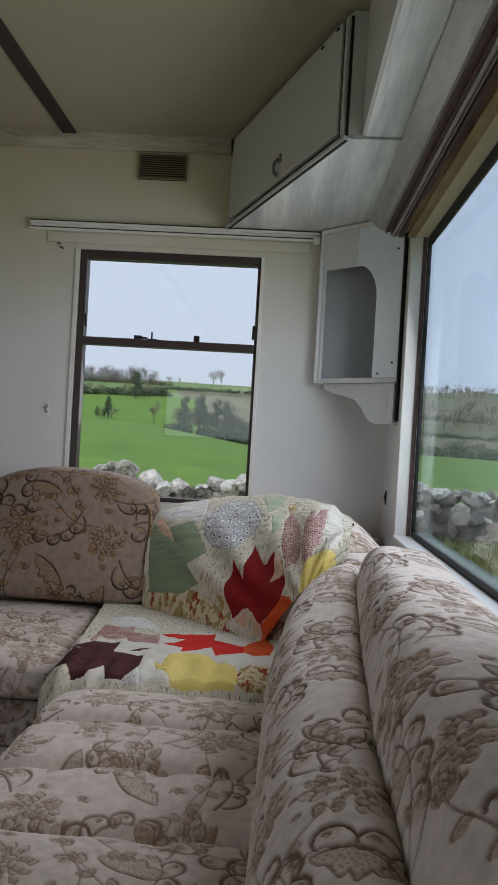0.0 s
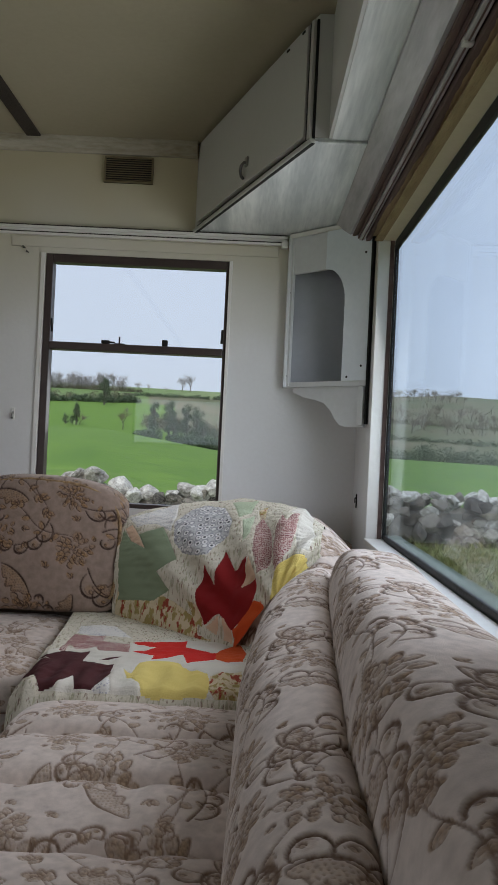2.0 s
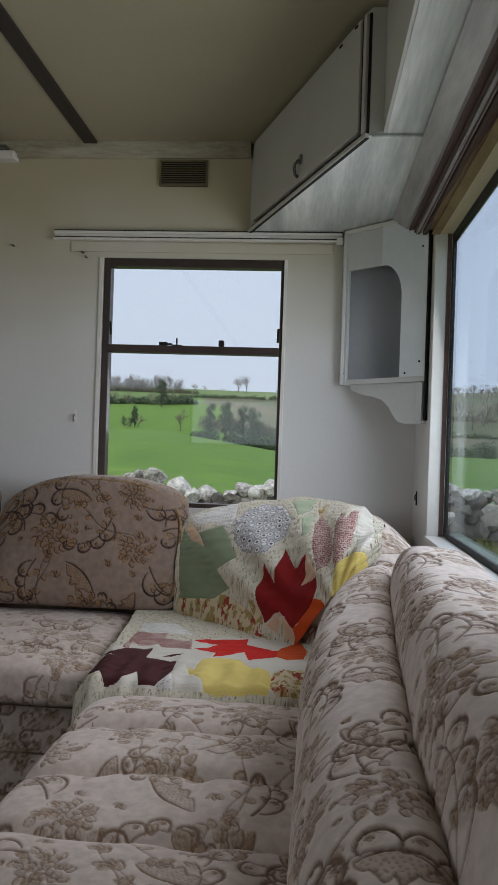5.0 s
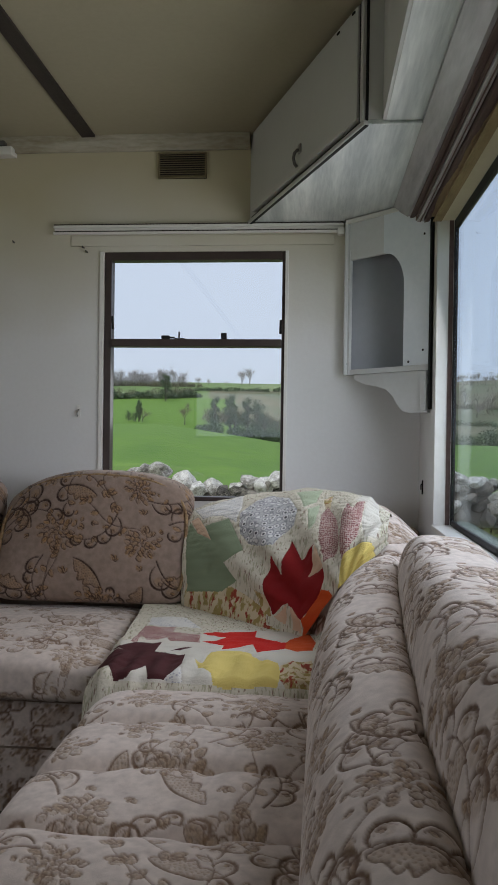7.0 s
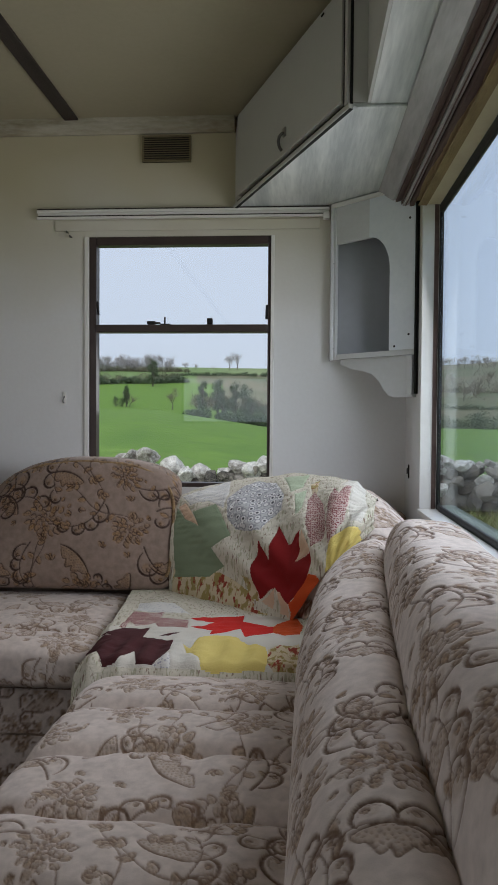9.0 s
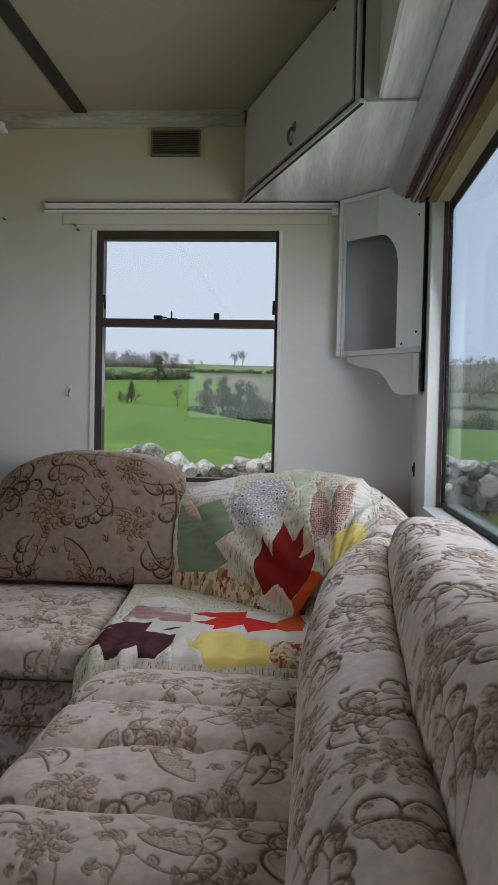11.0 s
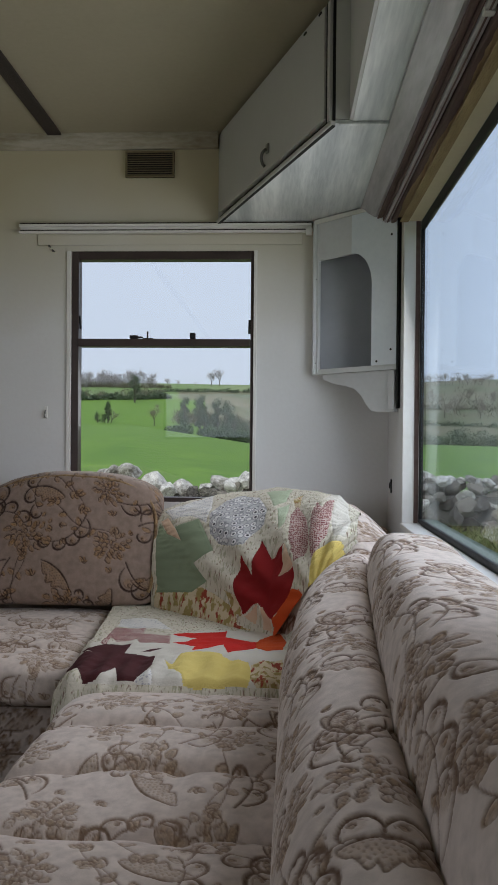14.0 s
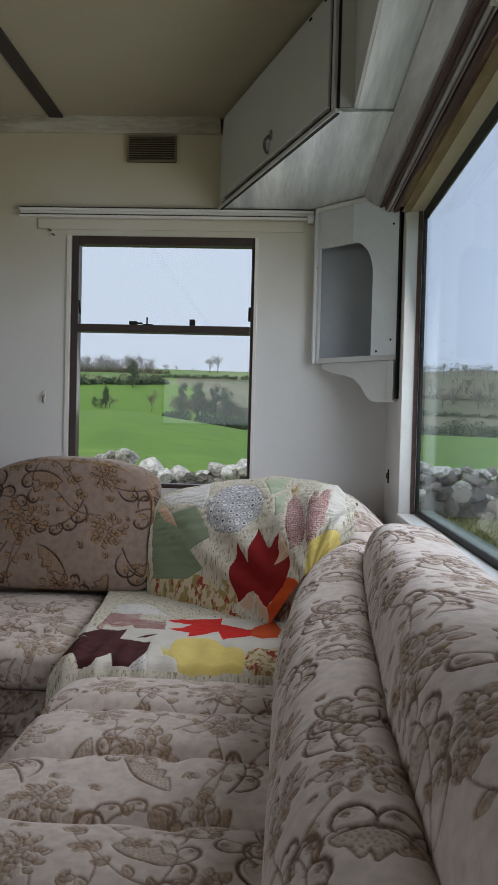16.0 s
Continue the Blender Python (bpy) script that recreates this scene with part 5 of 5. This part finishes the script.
def cloud(centres, radii, count, size, rng, twig=0.0):
    """Many small leaf triangles scattered through ellipsoids; returns points and faces."""
    centres, radii = np.array(centres, float), np.array(radii, float)
    pick = rng.integers(0, len(centres), count)
    d = rng.normal(size=(count, 3))
    d /= np.linalg.norm(d, axis=1, keepdims=True)
    rad = rng.random(count) ** 0.45
    c = centres[pick] + d * rad[:, None] * radii[pick]
    tri = c[:, None, :] + rng.normal(size=(count, 3, 3)) * size
    if twig:
        # slivers that stand like bare twigs
        tri = c[:, None, :] + rng.normal(size=(count, 3, 3)) * twig * 0.06
        tri[:, 2] += rng.normal(size=(count, 3)) * twig * np.array([0.45, 0.45, 0.8])
    return tri.reshape(-1, 3), np.arange(count * 3).reshape(-1, 3)


def cloud_mesh(name, pts, faces, mat, parent=None):
    me = bpy.data.meshes.new(name)
    me.from_pydata(pts.tolist(), [], faces.tolist())
    me.materials.append(mat)
    ob = new(name, me)
    if parent:
        ob.parent = parent
    return ob


def leafy_tree(x, y, z, height, width, seed, label, count=3600):
    rng, r = np.random.default_rng(seed), random.Random(seed)
    t = thing("tree", label, "tree", "field trees", at=(x, y, z - 0.1))
    bm = tube([(0, 0, 0), (0.02 * height, 0, height * 0.4), (-0.01 * height, 0.01 * height, height * 0.8)], [0.035 * height, 0.025 * height, 0.008 * height], sides=7)
    blobs, sizes = [], []
    for k in range(16):
        h = height * (0.20 + 0.74 * (k + r.random()) / 16)
        w = width / 2 * math.sin(math.pi * min(1, h / height * 0.85 + 0.12)) ** 0.7
        a = r.random() * 6.28
        p = (w * 0.6 * math.cos(a), w * 0.6 * math.sin(a), h)
        tube([(0, 0, h * 0.6), (p[0] * 0.6, p[1] * 0.6, h * 0.85), p], [0.014 * height, 0.008 * height, 0.003 * height], bm, 5)
        blobs.append(p)
        s = width * r.uniform(0.16, 0.30)
        sizes.append((s, s, s * r.uniform(0.7, 1.3)))
    part("trunk", bm, BARK, t)
    cloud_mesh("crown", *cloud(blobs, sizes, count, height * 0.013, rng), LEAF, t)


def bare_tree(x, y, z, height, width, seed, label, mat=None):
    mat = mat or HAZY_TWIG
    r = random.Random(seed)
    t = thing("tree", label, "tree", "bare trees", at=(x, y, z - 0.1))
    bm = bmesh.new()
    twigs = bmesh.new()

    def branch(p, d, length, rad, depth):
        q = p + d * length * 0.5 + Vector((r.uniform(-1, 1), r.uniform(-1, 1), 0)) * length * 0.06
        e = p + d * length
        tube([p, q, e], [rad, rad * 0.8, rad * 0.55], bm if depth < 2 else twigs, 5 if depth < 2 else 3)
        if depth < 4:
            for k in range(3 if depth < 3 else 4):
                nd = (d + Vector((r.uniform(-1, 1), r.uniform(-1, 1), r.uniform(-0.15, 0.6))) * 0.75 * width / height * 1.6).normalized()
                branch(p + d * length * r.uniform(0.4, 1.0), nd, length * r.uniform(0.62, 0.95), rad * 0.5, depth + 1)

    branch(Vector((0, 0, 0)), Vector((0.03, 0, 1)).normalized(), height * 0.27, height * 0.022, 0)
    part("trunk", bm, BARK, t)
    rng = np.random.default_rng(seed)
    tips = [v.co.copy() for v in twigs.verts if v.co.z > height * 0.3][::5]
    c = part("crown", twigs, mat, t)
    pts, faces = cloud(tips, [(width * 0.08,) * 3] * len(tips), 420, 0.09, rng, 0.085 * height)
    tagged(cloud_mesh("twigs", pts, faces, mat, c), "fine bare twigs", kind="stuff")


def hedgerow(name, line, high, thick, count, size, mat, seed, label):
    rng = np.random.default_rng(seed)
    pts = [Vector(p) for p in line]
    cs, rs = [], []
    for a, b in zip(pts, pts[1:]):
        n = max(2, int((b - a).length / (thick * 0.7)))
        for k in range(n):
            p = a.lerp(b, k / n)
            h = high * rng.uniform(0.55, 1.25)
            cs.append((p.x + rng.normal() * thick * 0.2, p.y + rng.normal() * thick * 0.2, p.z + h * 0.45))
            rs.append((thick * 0.7, thick * 0.7, h * 0.6))
    ob = cloud_mesh(name, *cloud(cs, rs, count * (1 if mat is LEAF else 3), size, rng, 0.0 if mat is LEAF else 1.1), mat)
    return tagged(ob, label, "hedge", kind="stuff")


def on_hill(rows, start=95.0):
    return [spot(a, e, start) for a, e in rows]


def at_range(rows):
    out = []
    for az, y in rows:
        out.append((az * y, y, ground_height(az * y, y)))
    return out


# far hedges and woods
hedgerow("hedgerow", on_hill(((-0.34, 0.046), (-0.25, 0.047), (-0.20, 0.0475), (-0.155, 0.050))), 1.9, 2.4, 4200, 0.22, LEAF, 1, "dark green hedge between far fields")
hedgerow("hedgerow", on_hill(((-0.34, 0.047), (-0.25, 0.048), (-0.20, 0.0485), (-0.155, 0.051))), 3.0, 2.8, 1200, 0.25, HEDGE, 10, "bare brown shrubs along the far hedge")
hedgerow("hedgerow", on_hill(((-0.17, 0.0585), (-0.10, 0.0585), (-0.02, 0.058), (0.06, 0.056))), 1.3, 1.8, 4200, 0.16, LEAF, 2, "dark green hedge across the hillside")
hedgerow("hedgerow", on_hill(((-0.34, 0.0645), (-0.24, 0.0645), (-0.15, 0.0635))), 1.0, 2.0, 2200, 0.2, HEDGE, 3, "low hedge on the skyline")
hedgerow("hedgerow", at_range(((0.08, 68), (0.18, 66), (0.28, 66), (0.45, 66))), 1.9, 1.6, 24000, 0.06, LEAF, 5, "dark hedge behind the near field")
hedgerow("hedgerow", on_hill(((0.10, 0.014), (0.20, 0.0155), (0.30, 0.013), (0.42, 0.014)), 120), 1.0, 1.6, 3200, 0.14, LEAF, 6, "thin dark hedge on the slope")
hedgerow("hedgerow", on_hill(((0.10, 0.040), (0.18, 0.038), (0.24, 0.036), (0.42, 0.033)), 120), 1.4, 2.4, 1300, 0.2, HEDGE, 7, "thin brown hedge higher on the slope")
hedgerow("woodland", on_hill(((0.13, 0.067), (0.20, 0.069), (0.27, 0.069)), 120), 4.6, 3.6, 420, 0.2, BROWNTWIG, 11, "bare trees along the hilltop")
hedgerow("woodland", on_hill(((0.10, 0.048), (0.18, 0.047), (0.28, 0.044), (0.42, 0.044)), 120), 4.4, 4.5, 480, 0.2, BROWNTWIG, 12, "bare woodland on the upper slope")
hedgerow("woodland", on_hill(((0.20, 0.030), (0.28, 0.027), (0.42, 0.027)), 120), 4.2, 4.0, 300, 0.2, BROWNTWIG, 13, "bare woodland on the slope")
hedgerow("woodland", on_hill(((-0.14, 0.000), (-0.09, -0.006), (-0.03, -0.012)), 100), 2.2, 2.6, 8000, 0.13, LEAF, 8, "dark green scrub in the dip")
hedgerow("woodland", on_hill(((-0.135, 0.016), (-0.09, 0.012), (-0.04, 0.006)), 110), 2.4, 3.0, 1600, 0.2, HEDGE, 9, "brown scrub behind the dark trees")
hedgerow("woodland", on_hill(((-0.285, 0.064), (-0.22, 0.065), (-0.17, 0.064))), 5.6, 4.2, 2600, 0.16, HAZY_TWIG, 31, "bare trees along the skyline")
# trees in the valley and on the slope
for k, (az, el, h, w) in enumerate(((-0.1325, 0.008, 6.2, 2.5), (-0.112, 0.004, 7.0, 2.7), (-0.106, 0.002, 5.4, 2.4), (-0.0884, -0.001, 6.8, 3.1), (-0.0746, -0.003, 6.6, 3.2), (-0.066, -0.005, 4.6, 3.0), (-0.05, -0.010, 3.6, 4.0), (-0.035, -0.012, 3.4, 4.0))):
    x, y, z = spot(az, el, 100)
    leafy_tree(x, y, z, h, w, 20 + k, "dark ivy-grown tree in the dip behind the field", 3000)
for k, (az, el, h, w) in enumerate(((-0.200, 0.0440, 7.4, 3.6), (-0.236, 0.016, 4.3, 1.7), (-0.2505, 0.016, 2.2, 1.4), (-0.241, 0.016, 2.0, 1.6))):
    x, y, z = spot(az, el, 100)
    leafy_tree(x, y, z, h, w, 40 + k, "dark green tree standing on the far slope", 2600)
for k, (az, h, w) in enumerate(((-0.275, 7.5, 8), (-0.262, 8.0, 9), (-0.243, 7.0, 8), (-0.228, 8.5, 9), (-0.205, 8.8, 10), (-0.190, 8.4, 9), (-0.176, 6.5, 8), (-0.155, 4.6, 6), (-0.142, 3.6, 5), (-0.118, 2.6, 4), (-0.097, 8.5, 5), (-0.086, 8.8, 7), (-0.044, 2.4, 4))):
    x, y, z = spot(az, 0.0665, 150)
    bare_tree(x, y, z, h, w, 60 + k, "bare leafless tree on the skyline")
for k in range(14):
    az = 0.155 + 0.0095 * k
    x, y, z = spot(az, 0.069, 150)
    bare_tree(x, y, z, 5.2 + 1.3 * math.sin(k * 2.3), 4.5, 90 + k, "bare leafless tree on the hilltop", BROWNTWIG)
for k in range(12):
    az = 0.165 + 0.0155 * k
    x, y, z = spot(az, 0.026 + 0.010 * (k % 3), 130)
    bare_tree(x, y, z, 5.5 + 0.8 * (k % 2), 3.6, 120 + k, "bare leafless tree on the wooded slope", BROWNTWIG)
x, y, z = spot(-0.1735, 0.013, 100)
bare_tree(x, y, z, 5.2, 3.6, 140, "bare twiggy tree beside the field", BROWNTWIG)
x, y, z = spot(-0.231, 0.016, 100)
bare_tree(x, y, z, 4.2, 3.4, 141, "bare twisted tree beside the field", BROWNTWIG)


# ---- dry stone wall ----
def stone_wall():
    r = random.Random(5)
    w = thing("stone_wall", "dry stone field wall of pale grey limestone", "wall", at=(0, 7.0, 0.0))
    shapes = []
    for k in range(16):
        bm = bmesh.new()
        bmesh.ops.create_icosphere(bm, subdivisions=3 if k < 7 else 2, radius=0.56)
        # flat broken faces cut from a lumpy boulder
        cuts = [(Vector((r.gauss(0, 1), r.gauss(0, 1), r.gauss(0, 1))).normalized(), r.uniform(0.30, 0.46)) for _ in range(11)]
        for v in bm.verts:
            d = v.co.normalized()
            v.co *= 1 + 0.35 * noise.noise(d * 1.3 + Vector((k * 7.3, 0, 0)))
            for n, far in cuts:
                over = v.co.dot(n) - far
                if over > 0:
                    v.co -= n * over * 0.92
            v.co *= 1 + 0.07 * noise.noise(d * 5.0 + Vector((k, k, 0)))
        me = finish(bm, "stone")
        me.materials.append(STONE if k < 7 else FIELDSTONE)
        shapes.append(me)
    for row, (zc, size) in enumerate(((0.06, 0.19), (0.155, 0.185), (0.245, 0.175), (0.33, 0.165), (0.41, 0.15), (0.475, 0.14), (0.525, 0.125))):
        x = -2.3 + 0.04 * row
        while x < 2.9:
            s = size * r.uniform(0.6, 1.3) * (1.4 if row == 6 and x < -0.1 else 1.0)
            rise = 0.11 * math.exp(-((x + 1.66) / 0.22) ** 2) + 0.03 * math.exp(-((x + 0.3) / 0.3) ** 2) - 0.07 * math.exp(-((x + 1.05) / 0.35) ** 2) + 0.05 * min(1.0, max(0.0, x))
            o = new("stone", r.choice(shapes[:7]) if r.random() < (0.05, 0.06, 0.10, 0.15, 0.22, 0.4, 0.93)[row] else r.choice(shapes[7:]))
            o.parent = w
            o.matrix_local = Matrix.LocRotScale((x + s / 2, r.uniform(-0.10, 0.10), zc * (1 + rise / 0.515) + r.uniform(-0.03, 0.03)), Euler((r.uniform(-0.5, 0.5), r.uniform(-0.5, 0.5), r.uniform(0, 6.28))), (s * 1.2, s * r.uniform(0.8, 1.1), s * r.uniform(0.7, 1.0)))
            x += s * 0.74
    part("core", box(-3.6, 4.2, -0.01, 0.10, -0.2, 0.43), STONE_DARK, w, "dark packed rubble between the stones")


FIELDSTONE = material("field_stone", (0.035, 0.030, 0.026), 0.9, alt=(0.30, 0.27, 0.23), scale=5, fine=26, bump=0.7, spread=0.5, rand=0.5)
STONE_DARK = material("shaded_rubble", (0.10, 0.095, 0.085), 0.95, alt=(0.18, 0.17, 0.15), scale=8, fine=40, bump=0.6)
stone_wall()


def tussocks():
    rng = np.random.default_rng(3)
    n = 18000
    x, y = rng.uniform(0.2, 4.0, n), rng.uniform(3.2, 6.7, n)
    h = rng.uniform(0.03, 0.14, n)
    base = np.stack([x, y, [ground_height(a, b) for a, b in zip(x, y)]], -1)
    lean = rng.normal(size=(n, 3)) * 0.07
    lean[:, 2] = 0
    side = rng.normal(size=(n, 3)) * 0.007
    side[:, 2] = 0
    tip = base + lean
    tip[:, 2] += h
    pts = np.stack([base - side, base + side, tip], 1).reshape(-1, 3)
    ob = cloud_mesh("rough_grass", pts, np.arange(3 * n).reshape(-1, 3), TUFT)
    tagged(ob, "rough yellow-green grass before the stone wall", "grass", kind="stuff")


TUFT = material("grass_blades", (0.10, 0.17, 0.035), 0.8, alt=(0.30, 0.27, 0.11), scale=1.5, fine=9, bump=0.0, island=0.6, spread=0.8)
tussocks()
